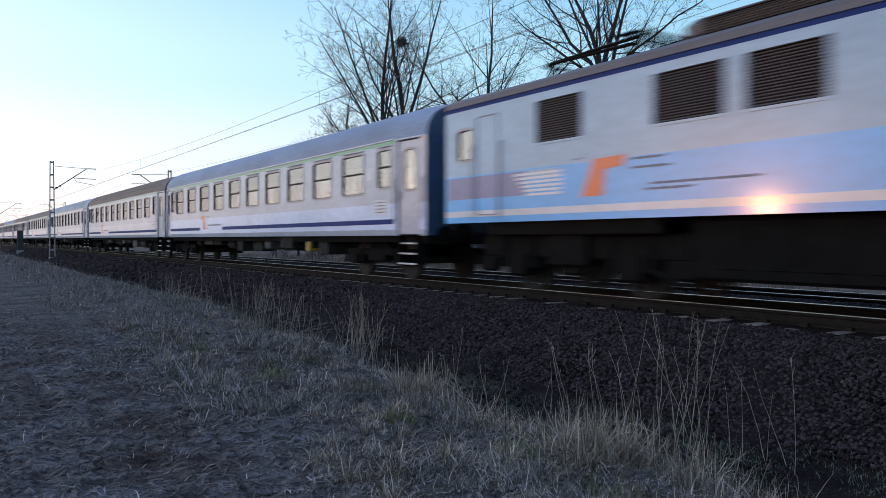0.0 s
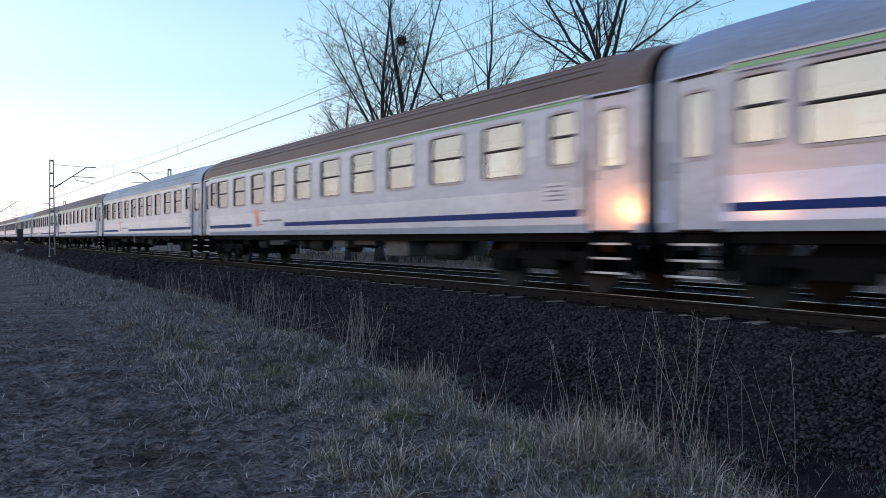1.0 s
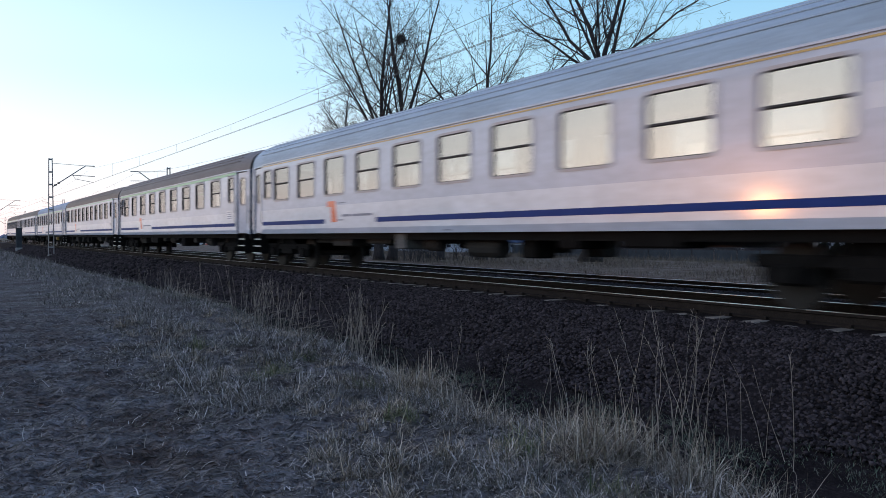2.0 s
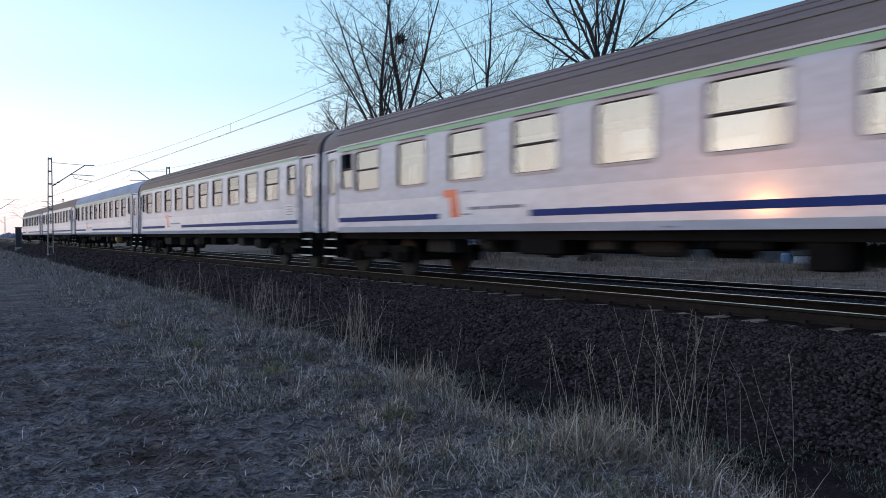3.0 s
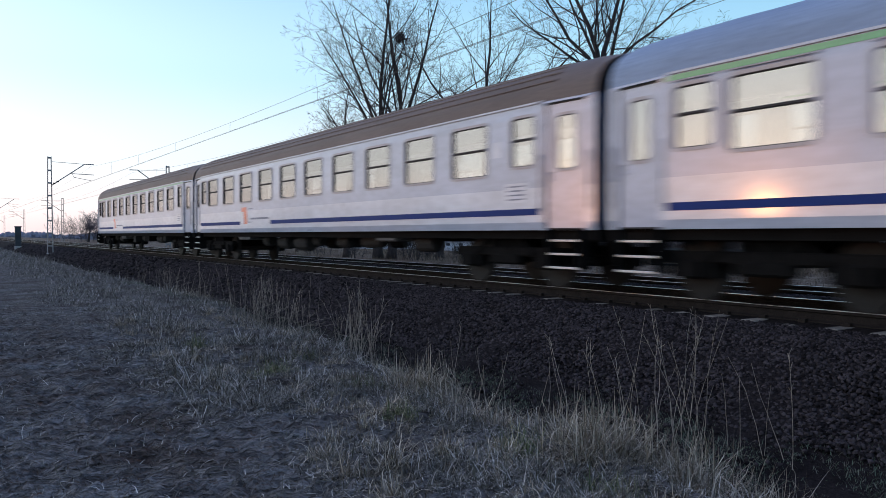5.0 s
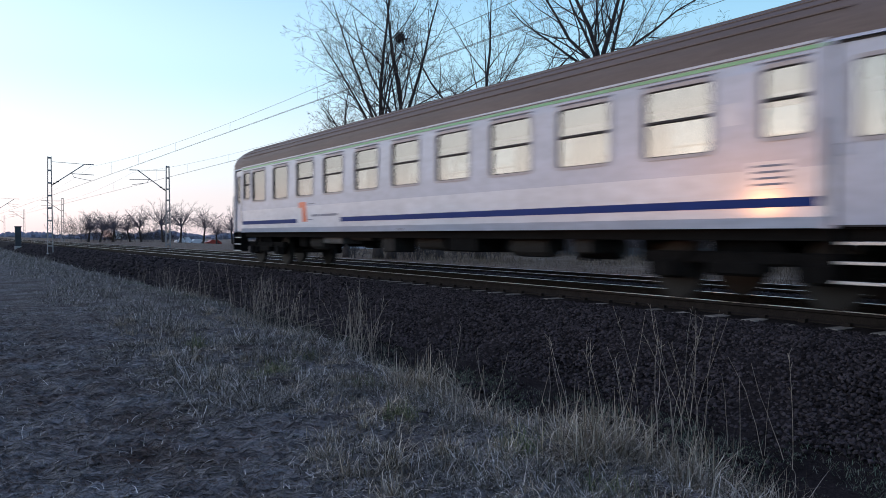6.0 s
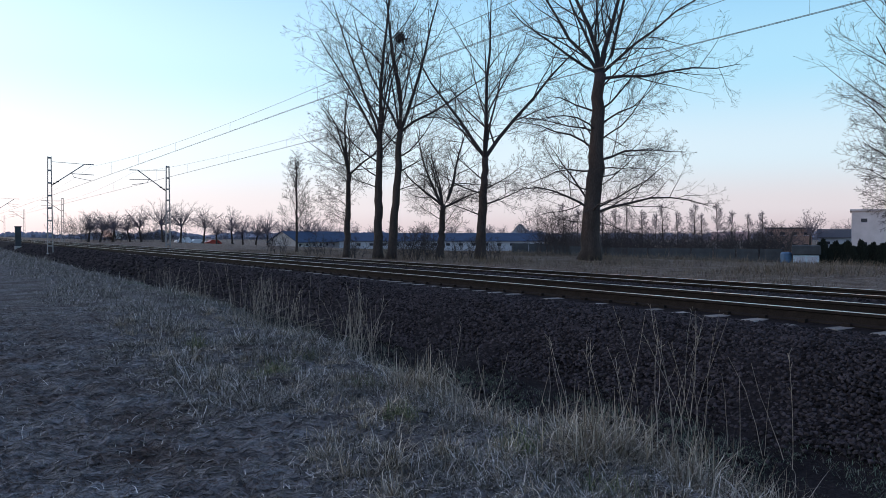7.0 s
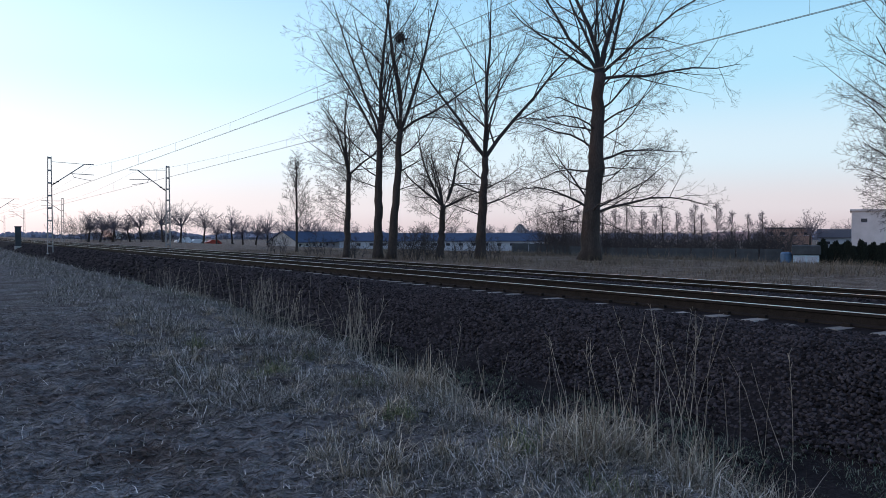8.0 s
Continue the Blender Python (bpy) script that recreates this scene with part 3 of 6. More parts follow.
def end_fittings(coach):
    for y, s in ((0.0, -1), (LENGTH, 1)):
        g = Mesh()
        ring(g, 1.5, 2.35, 0.22, 0.2, 0.0, 0.16)
        part("gangway", shared("gang", lambda: g.data("gangway", M_RUBBER)), coach, pose(0, y, 2.3, 0, 0, 90 * s))
        b = Mesh()
        b.tube([(0, 0, 0), (0.14, 0, 0)], 0.09, 10)
        b.tube([(0.13, 0, 0), (0.155, 0, 0)], 0.22, 14)
        for x in (-0.87, 0.87):
            part("buffer", shared("buf", lambda: b.data("buffer", M_UNDER)), coach, pose(x, y - s * 0.03, 1.05, 0, 0, 90 * s))
        c = Mesh()
        c.box(-0.15, 0.16, -0.07, 0.07, -0.12, 0.1, bev=0.02)
        part("coupling", shared("coup", lambda: c.data("coupling", M_UNDER)), coach, pose(0, y, 0.98, 0, 0, 90 * s))
        e = Mesh()
        e.box(-1.25, 1.25, -0.06, 0.06, 0.86, 1.10, bev=0.02)
        part("headstock", shared("head", lambda: e.data("headstock", M_UNDER)), coach, pose(0, y - s * 0.07, 0))


def add_strip(coach, name, y0, y1, z0, z1, material, label, out=0.004):
    """A thin painted band, one on each side."""
    def make():
        m = Mesh()
        m.box(-0.02, out, y0, y1, z0, z1)
        return m.data(name, material)
    me = shared((name, y0, y1, z0, material.name), make)
    part(name, me, coach, pose(HALF, 0, 0), label)
    part(name, me, coach, pose(-HALF - (out - 0.02), 0, 0), label)


def flat_plate(name, w, h, material, t=0.004):
    m = Mesh()
    m.box(-0.01, t, -w / 2, w / 2, -h / 2, h / 2)
    return m.data(name, material)


def logo_mesh():
    """A slanted emblem with a broad foot, a few millimetres proud of the side."""
    m = Mesh()
    o = [(0.32, 0.0), (-0.02, 0.0), (-0.08, 0.42), (-0.30, 0.42), (-0.32, 0.58), (0.20, 0.58)]
    n = len(o)
    m.v += [(x, p, q) for x in (-0.01, 0.005) for p, q in o]
    m.f += [tuple(range(n)), tuple(range(2 * n - 1, n - 1, -1))] + [(i, n + i, n + (i + 1) % n, (i + 1) % n) for i in range(n)]
    m.m += [0] * (n + 2)
    return m.data("logo", M_ORANGE)


def coach_marks(coach, logo_y):
    for s in (-1, 1):
        turn = 0 if s > 0 else 180
        part("logo", shared("logo", logo_mesh), coach, pose(s * HALF, logo_y + 0.32, 1.36, 0, 0, turn), "orange-red painted emblem")
        for y, z, w, h in ((-1.5, 1.53, 1.2, 0.06), (-0.58, 1.53, 0.5, 0.06), (-0.3, 1.875, 0.5, 0.03), (-0.22, 1.415, 0.35, 0.03)):
            part("marking", shared(("mk", w, h), lambda: flat_plate("marking", w, h, M_MARK)), coach, pose(s * HALF, logo_y + y, z, 0, 0, turn), "grey painted marks")
        part("marking", shared("mkd", lambda: flat_plate("marking", 0.3, 0.1, M_MARK)), coach, pose(s * (HALF - 0.015), 11.75, 1.15, 0, 0, turn))
        plate = part("info_plate", shared("ip", lambda: flat_plate("info_plate", 0.64, 0.36, M_WHITE)), coach, pose(s * HALF, 2.0, 1.75, 0, 0, turn))
        for i in range(4):
            part("text_bar", shared("tb", lambda: flat_plate("text_bar", 0.5, 0.028, M_MARK, 0.007)), plate, pose(0, 0, -0.12 + 0.08 * i))
        part("info_plate", shared("ip2", lambda: flat_plate("info_plate", 0.22, 0.3, M_WHITE)), coach, pose(s * HALF, 2.62, 2.6, 0, 0, turn))


def roof_vents(coach, material, ys):
    for y in ys:
        m = Mesh()
        m.box(-0.55, -0.15, y, y + 0.7, 3.98, 4.17, bev=0.06)
        part("roof_vent", m.data("roof_vent", material), coach)


def make_coach(index, roof, label, green, plain=(), stripe_gap=True, ribs=True, vents=(), drip=False, yellow_line=False, yellow_box=False, open_lav=False, windows=WINDOWS, lower=M_WHITE):
    coach = empty("coach", pose(TRACK_X, 0, RAIL_Z), label, "railway coach", "coaches of the passing train")
    part("body", shared(("body", len(windows), lower.name), lambda: coach_body(windows, LAVS, lower)), coach)
    add_roof(coach, roof, ribs)
    for side in (-1, 1):
        for i, (y, w) in enumerate(windows):
            add_window(coach, y, w, side, 0 if i in plain else 0.48, drip=drip)
        for i, (y, w) in enumerate(LAVS):
            add_window(coach, y, w, side, 0.45, z0=WIN0 + 0.1, drip=drip, lowered=open_lav and i == 1)
    add_doors(coach, 0)
    logo = LENGTH - 7.2
    if green:
        add_strip(coach, "upper_stripe", 1.3, LENGTH - 1.3, 3.31 - green, 3.31, M_GREEN, "bright green stripe", -0.010)
    if yellow_line:
        add_strip(coach, "upper_stripe", 1.3, LENGTH - 1.3, 3.265, 3.295, M_YELLOW, "thin yellow stripe", -0.012)
    add_strip(coach, "waist_stripe", 1.32, logo - 2.3, 1.33, 1.45, M_BLUE, "navy blue stripe")
    add_strip(coach, "waist_stripe", logo + 0.8, LENGTH - 1.32, 1.33, 1.45, M_BLUE, "navy blue stripe")
    coach_marks(coach, logo)
    for y in (2.75, LENGTH - 2.75):
        bo = part("bogie", shared("bogie", bogie_mesh), coach, pose(0, y, 0))
        for d in (-1.25, 1.25):
            part("wheelset", shared("wheelset", wheelset_mesh), bo, pose(0, d, 0.46))
    underframe(coach, index * 7 + 1, yellow_box)
    end_fittings(coach)
    roof_vents(coach, roof, vents)
    return coach


GREY_L = "white and grey coach, grey roof"
BROWN_L = "white and grey coach, brown roof"
BLUE_L = "white and grey coach, pale blue roof"
COACHES = [
    make_coach(1, M_ROOF_GREY, GREY_L + " and green and blue stripes", 0.06, vents=(1.4, 22.2), yellow_box=True, ribs=False, drip=True, lower=M_WHITE_COOL),
    make_coach(2, M_ROOF_BROWN, BROWN_L + " and thin green stripe", 0.04),
    make_coach(3, M_ROOF_BLUE, BLUE_L + " and a thin yellow line", False, plain=(2, 7), yellow_line=True),
    make_coach(4, M_ROOF_DARK, "white and grey coach, dark grey roof, broad green stripe", 0.10, plain=(1, 4, 7), drip=True, open_lav=True, windows=WIDE_BAYS),
    make_coach(5, M_ROOF_BROWN, BROWN_L + " and long navy stripe", 0.045, plain=(1, 8)),
    make_coach(6, M_ROOF_GREY, GREY_L + " and a roof vent", 0.08, vents=(22.2,), yellow_box=True, ribs=False, drip=True),
    make_coach(7, M_ROOF_BROWN, BROWN_L + " and weathered sides", False),
    make_coach(8, M_ROOF_BROWN, BROWN_L + ", the last of the train", 0.05, plain=(8, 9), drip=True),
]


def train_y(t):
    """How far the front end of the first coach lies ahead at t seconds; the train slows a little."""
    return 15.17 - 31.45 * t + 0.119 * t * t


def coach_y(i, t):
    """Front end of coach i (1 to 8) at t seconds."""
    return train_y(t) + (i - 1) * COACH_PITCH


# ---- the locomotive ----
M_LOCO_GREY = mat("locomotive_grey_paint", (0.28, 0.44, 0.60), **PAINT)
M_LOCO_BLUE = mat("locomotive_light_blue_paint", (0.09, 0.43, 0.86), **PAINT)
M_LOCO_LILAC = mat("locomotive_slate_blue_paint", (0.16, 0.18, 0.36), **PAINT)
M_GRILLE = mat("dusty_grille", (0.028, 0.022, 0.02), rough=0.8, vary=0.3)
LOCO_L = 16.3
LOCO_GRILLES = [(3.0, 4.2), (5.75, 7.05), (7.35, 8.55), (10.2, 11.5)]


def loco_side():
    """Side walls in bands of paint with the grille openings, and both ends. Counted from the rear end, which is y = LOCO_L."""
    m = Mesh()
    holes = [(LOCO_L - b, LOCO_L - a, 2.68, 3.44) for a, b in LOCO_GRILLES]
    holes += [(LOCO_L - 1.0, LOCO_L - 0.45, 2.55, 3.2), (0.45, 1.0, 2.55, 3.2)]
    ys = sorted({0.0, LOCO_L} | {h[0] for h in holes} | {h[1] for h in holes} | {0.8 * i for i in range(1, 20)})
    zs = [1.30, 1.42, 1.54, 2.25, 2.55, 2.68, 3.2, 3.44, 3.58, 3.68]
    slot = [1, 2, 1, 0, 0, 0, 0, 0, 3]
    for s in (-1, 1):
        for a, b in zip(ys, ys[1:]):
            for k, (c, d) in enumerate(zip(zs, zs[1:])):
                if any(h[0] < (a + b) / 2 < h[1] and h[2] < (c + d) / 2 < h[3] for h in holes):
                    continue
                q = [(s * 1.47, a, c), (s * 1.47, b, c), (s * 1.47, b, d), (s * 1.47, a, d)]
                m.poly(q if s > 0 else q[::-1], slot[k])
        for a, b, c, d in holes:
            for (p, q) in (((a, c), (b, c)), ((b, c), (b, d)), ((b, d), (a, d)), ((a, d), (a, c))):
                m.poly([(s * 1.468, *p), (s * 1.468, *q), (s * 1.36, *q), (s * 1.36, *p)], 0)
    for y, out in ((0.0, -1), (LOCO_L, 1)):
        prof = [(1.30, 0.0), (1.54, 0.12), (2.3, 0.16), (2.45, 0.12), (3.3, -0.02), (3.68, -0.0)]
        for (z0, o0), (z1, o1) in zip(prof, prof[1:]):
            m.poly([(-1.47, y, z0), (-0.95, y + out * o0, z0), (-0.95, y + out * o1, z1), (-1.47, y, z1)], 0 if z0 > 2.2 else 1)
            m.poly([(1.47, y, z0), (0.95, y + out * o0, z0), (0.95, y + out * o1, z1), (1.47, y, z1)], 0 if z0 > 2.2 else 1)
            m.poly([(-0.95, y + out * o0, z0), (0.95, y + out * o0, z0), (0.95, y + out * o1, z1), (-0.95, y + out * o1, z1)], 0 if z0 > 2.2 else 1)
    m.poly([(-1.45, 0, 1.31), (1.45, 0, 1.31), (1.45, LOCO_L, 1.31), (-1.45, LOCO_L, 1.31)], 4)
    return m.data("body", [M_LOCO_GREY, M_LOCO_BLUE, M_WHITE, M_BLUE, M_UNDER])


def loco_roof():
    m = Mesh()
    prof = [(-1.49, 3.66), (-1.45, 3.78), (-1.2, 3.90), (-0.6, 3.96), (0.6, 3.96), (1.2, 3.90), (1.45, 3.78), (1.49, 3.66)]
    m.extrude(prof, -0.02, LOCO_L + 0.02)
    return m.data("roof", M_ROOF_DARK)


def make_loco():
    loco = empty("locomotive", pose(TRACK_X, 0, RAIL_Z), "grey and light blue electric locomotive with dark grilles", "locomotive")
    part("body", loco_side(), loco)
    roof = part("roof", loco_roof(), loco)
    for s in (-1, 1):
        for a, b in LOCO_GRILLES:
            w = b - a
            g = Mesh()
            g.box(-0.06, -0.05, -w / 2, w / 2, -0.38, 0.38)
            gr = part("grille", g.data("grille", M_GRILLE), loco, pose(s * 1.47, LOCO_L - (a + b) / 2, 3.06, 0, 0, 0 if s > 0 else 180), "dark louvred air grille")
            sl = Mesh()
            sl.box(-0.035, -0.012, -w / 2, w / 2, -0.006, 0.006)
            me = shared(("slat", round(w, 2)), lambda: sl.data("slat", M_ROOF_DARK))
            for i in range(18):
                part("slat", me, gr, pose(0, 0, -0.355 + 0.042 * i, 0, 35, 0))
            fr = Mesh()
            ring(fr, w + 0.06, 0.82, 0.04, 0.05, -0.01, 0.012)
            part("grille_frame", fr.data("grille_frame", M_LOCO_GREY), gr)
        for y in (0.72, LOCO_L - 0.72):
            f = part("cab_window", shared("cabf", lambda: window_frame(0.5, 0.6)), loco, pose(s * 1.47, y, 2.875, 0, 0, 0 if s > 0 else 180))
            part("pane", shared("cabp", lambda: window_pane(0.56, 0.66)), f)
        for y in (1.5, LOCO_L - 1.5):
            d = Mesh()
            ring(d, 0.72, 1.95, 0.02, 0.06, -0.01, 0.012)
            part("cab_door", shared("cabd", lambda: d.data("cab_door", M_MARK)), loco, pose(s * 1.47, y, 2.42, 0, 0, 0 if s > 0 else 180))
            for e in (-0.48, 0.48):
                r = Mesh()
                r.tube([(0.0, 0, -0.75), (0.06, 0, -0.7), (0.06, 0, 0.7), (0.0, 0, 0.75)], 0.016, 6)
                part("grab_rail", shared("lgrab", lambda: r.data("grab_rail", M_ALU)), loco, pose(s * 1.47, y + e, 2.1, 0, 0, 0 if s > 0 else 180))
        for a, b, z0, z1, m_, nm in ((0.1, 2.7, 1.78, 2.22, M_LOCO_LILAC, "slate_panel"), (2.7, 3.6, 2.05, 2.22, M_LOCO_GREY, "hatch_stripe")):
            p = Mesh()
            p.box(0.0, 0.004, LOCO_L - b, LOCO_L - a, z0, z1)
            part(nm, p.data(nm, m_), loco, pose(s * 1.47 - (0.004 if s < 0 else 0), 0, 0))
        for i in range(6):
            p = Mesh()
            p.box(0.0, 0.005, LOCO_L - 3.7, LOCO_L - 2.7 + 0.07 * i, -0.022, 0.022)
            part("hatch_stripe", p.data("hatch_stripe", M_WHITE), loco, pose(s * 1.47 - (0.005 if s < 0 else 0), 0, 1.78 + 0.075 * i))
        lg = Mesh()
        x = s * 1.476
        o = [(0.0, 0.0), (0.5, 0.0), (0.55, 0.42), (0.95, 0.45), (1.0, 0.62), (0.28, 0.60)]
        lg.poly([(x, LOCO_L - 5.2 + (1.0 - p if s < 0 else p), 1.68 + q) for p, q in o])
        part("logo", lg.data("logo", M_ORANGE), loco, label="orange-red painted emblem")
        for a, b, z in ((5.3, 6.0, 2.2), (5.3, 6.1, 2.06), (5.7, 7.6, 1.80), (5.6, 6.5, 1.72), (4.0, 4.2, 2.3)):
            k = Mesh()
            k.box(0, 0.005, LOCO_L - b, LOCO_L - a, z, z + 0.035)
            part("marking", k.data("marking", M_MARK), loco, pose(s * 1.47 - (0.005 if s < 0 else 0), 0, 0))
    box = Mesh()
    box.box(-0.95, 0.95, 3.9, LOCO_L - 5.9, 3.9, 4.28, bev=0.12)
    rb = part("roof_housing", box.data("roof_housing", M_ROOF_DARK), loco)
    for i in range(7):
        lv = Mesh()
        lv.box(-0.97, 0.97, 4.3, LOCO_L - 6.2, -0.008, 0.008)
        part("louvre", shared("louvre", lambda: lv.data("louvre", M_GRILLE)), rb, pose(0, 0, 4.0 + 0.035 * i))
    for y in (LOCO_L - 3.4, 2.6):
        pan = Mesh()
        for x in (-0.55, 0.55):
            pan.tube([(x, y - 1.1, 4.28), (x, y + 1.2, 4.34)], 0.03, 6)
            pan.tube([(x, y + 1.2, 4.34), (x * 0.8, y - 1.2, 4.42)], 0.03, 6)
            for e in (-1.0, 1.0):
                pan.tube([(x, y + e, 3.92), (x, y + e, 4.31)], 0.05, 8)
        for e in (-1.1, 1.2):
            pan.tube([(-0.6, y + e, 4.30), (0.6, y + e, 4.30)], 0.03, 6)
        pan.tube([(-0.95, y - 1.3, 4.36), (-0.6, y - 1.3, 4.44), (0.6, y - 1.3, 4.44), (0.95, y - 1.3, 4.36)], 0.032, 6)
        pan.tube([(-0.95, y - 1.0, 4.36), (-0.6, y - 1.0, 4.44), (0.6, y - 1.0, 4.44), (0.95, y - 1.0, 4.36)], 0.032, 6)
        part("pantograph", pan.data("pantograph", M_UNDER), loco, label="lowered pantograph on its insulators")
    for y in (3.6, LOCO_L - 3.6):
        bo = part("bogie", shared("bogie", bogie_mesh), loco, pose(0, y, 0.1))
        for d in (-1.45, 1.45):
            part("wheelset", shared("lwheel", loco_wheelset_mesh), bo, pose(0, d, 0.525))
        for s in (-1, 1):
            f = Mesh()
            f.box(s * 1.12 - 0.06, s * 1.12 + 0.06, y - 2.6, y + 2.6, 0.62, 1.06, bev=0.05)
            for e in (-2.45, 0.0, 2.45):
                f.box(s * 1.12 - 0.07, s * 1.12 + 0.07, y + e - 0.28, y + e + 0.28, 0.34, 0.66, bev=0.05)
            part("bogie_frame", f.data("bogie_frame", M_UNDER), loco)
            sk = Mesh()
            sk.box(s * 1.33 - 0.03, s * 1.33 + 0.03, y - 2.2, y + 2.2, 1.05, 1.31, bev=0.02)
            part("skirt", sk.data("skirt", M_UNDER), loco)
    for y in (3.6, LOCO_L - 3.6):
        for s in (-1, 1):
            for d in (-1.45, 1.45):
                ab = Mesh()
                ab.box(s * 1.16 - 0.1, s * 1.16 + 0.1, y + d - 0.26, y + d + 0.26, 0.28, 0.74, bev=0.05)
                part("axle_box", ab.data("axle_box", M_UNDER), loco)
                for k in (-0.42, 0.42):
                    cs = Mesh()
                    cs.tube([(s * 1.16, y + d + k, 0.45), (s * 1.16, y + d + k, 0.98)], 0.1, 8)
                    part("coil_spring", cs.data("coil_spring", M_UNDER), loco)
            bx = Mesh()
            bx.box(s * 1.2 - 0.08, s * 1.2 + 0.08, y - 0.5, y + 0.5, 0.5, 1.1, bev=0.04)
            part("brake_gear", bx.data("brake_gear", M_UNDER), loco)
            sp = Mesh()
            sp.tube([(s * 1.25, y - 1.9, 0.5), (s * 1.25, y - 2.6, 0.28)], 0.04, 6)
            part("sand_pipe", sp.data("sand_pipe", M_UNDER), loco)
    tank = Mesh()
    tank.box(-1.25, 1.25, 6.3, LOCO_L - 6.3, 0.38, 1.28, bev=0.05)
    case = part("battery_case", tank.data("battery_case", M_UNDER), loco)
    for y in (6.9, 7.6, 8.3, 9.0):
        for x in (-1.27, 1.23):
            cover = Mesh()
            cover.box(x, x + 0.04, y, y + 0.5, 0.55, 1.15, bev=0.012)
            part("battery_cover", cover.data("battery_cover", M_UNDER), case)
    for y, s in ((0.0, -1), (LOCO_L, 1)):
        for x in (-0.87, 0.87):
            part("buffer", shared("buf", None), loco, pose(x, y + s * 0.10, 1.10, 0, 0, 90 * s))
        for x in (-0.95, 0.95):
            la = Mesh()
            la.tube([(x, y + s * 0.08, 1.75), (x, y + s * 0.17, 1.75)], [0.13, 0.11], 12)
            part("headlight", la.data("headlight", M_ALU), loco)
    return loco


LOCO = make_loco()
LOCO_GAP = 1.1


# ---- overhead line ----
def lattice_mast(x, y, arm, foot_z, group):
    """A lattice steel mast on a concrete foot with a cantilever arm of the given reach and side."""
    top = RAIL_Z + 7.25
    mast = empty("catenary_mast", pose(x, y, foot_z), "galvanised steel lattice mast carrying the overhead line", "catenary mast", group)
    h = top - foot_z
    base = Mesh()
    base.box(-0.26, 0.26, -0.26, 0.26, -0.6, 0.02, bev=0.05)
    part("foundation", base.data("foundation", M_CONCRETE), mast)
    w0, w1 = 0.20, 0.12
    for sx in (-1, 1):
        for sy in (-1, 1):
            m = Mesh()
            m.tube([(sx * w0, sy * 0.13, 0.0), (sx * w1, sy * 0.10, h)], 0.03, 4)
            part("leg", m.data("leg", M_MAST), mast)
    n = 7
    for i in range(n + 1):
        z = 0.6 + (h - 0.7) * i / n
        w = w0 + (w1 - w0) * z / h
        m = Mesh()
        m.box(-w - 0.02, w + 0.02, -0.13, 0.13, z - 0.06, z + 0.06, bev=0.015)
        part("batten_plate", m.data("batten_plate", M_MAST), mast)
    s = 1 if arm > 0 else -1
    reach = abs(arm)
    rz = RAIL_Z - foot_z
    for pts, r, nm in (([(s * 0.15, 0, rz + 4.95), (s * (reach - 0.4), 0, rz + 6.75), (s * (reach + 0.3), 0, rz + 6.75)], 0.045, "cantilever"),
                       ([(s * 0.1, 0, rz + 6.85), (s * (reach - 0.4), 0, rz + 6.75)], 0.02, "tie_rod"),
                       ([(s * reach * 0.5, 0, rz + 5.95), (s * (reach + 0.3), 0, rz + 5.90)], 0.03, "registration_tube"),
                       ([(s * reach * 0.55, 0, rz + 5.95), (s * reach * 0.6, 0, rz + 5.65), (s * (reach + 0.1), 0, rz + 5.42)], 0.022, "steady_arm")):
        m = Mesh()
        m.tube(pts, r, 6)
        part(nm, m.data(nm, M_MAST), mast)
    for k in (0.25, 0.5):
        m = Mesh()
        for i in range(4):
            m.tube([(s * (k + 0.05 * i), 0, 0), (s * (k + 0.05 * i + 0.03), 0, 0)], 0.07, 8)
        part("insulator", m.data("insulator", M_UNDER), mast, pose(0, 0, rz + 4.95 + (k / reach) * 1.9))
    return mast


SPAN = 74.4
NEAR_MASTS = [70.6 + SPAN * i for i in range(-2, 7)]
FAR_MASTS = [74.4 + SPAN * i for i in range(-2, 7)]
for y in NEAR_MASTS:
    lattice_mast(7.35, y, 3.0, 0.1, "masts along the railway")
for y in FAR_MASTS:
    lattice_mast(17.45, y, -3.0, 0.1, "masts along the railway")


def overhead(x, masts, top):
    """Contact wire, sagging messenger and droppers over one track."""
    line = empty("overhead_line", pose(x, 0, top), "thin overhead contact wire with messenger and droppers", "overhead line", "overhead lines")
    for k, d in enumerate((-0.03, 0.03)):
        w = Mesh()
        w.tube([(d, masts[0], 5.38), (d, masts[-1], 5.38)], 0.0065, 5)
        part("contact_wire", w.data("contact_wire", M_WIRE), line)
    me = Mesh()
    pts = []
    for a, b in zip(masts, masts[1:]):
        for i in range(12):
            f = i / 12
            pts.append((0, a + (b - a) * f, 6.6 - 3.4 * f * (1 - f)))
    me.tube(pts, 0.0065, 5)
    part("messenger_wire", me.data("messenger_wire", M_WIRE), line)
    for a, b in zip(masts, masts[1:]):
        for i in range(1, 8):
            f = i / 8
            y = a + (b - a) * f
            dr = Mesh()
            dr.tube([(0, y, 5.38), (0, y, 6.6 - 3.4 * f * (1 - f))], 0.004, 4)
            part("dropper", dr.data("dropper", M_WIRE), line)
    return line


overhead(TRACK_X, NEAR_MASTS, RAIL_Z)
overhead(TRACK2_X, FAR_MASTS, RAIL_Z - TRACK2_DROP)


# ---- trees ----
def polar(bearing, dist):
    """A place by its bearing from the track's direction, in degrees, and its distance from the camera's stand."""
    a = radians(bearing)
    return dist * math.sin(a), dist * math.cos(a)


def bend(rnd, d, amount):
    return (d + Vector((rnd.gauss(0, amount), rnd.gauss(0, amount), rnd.gauss(0, amount)))).normalized()


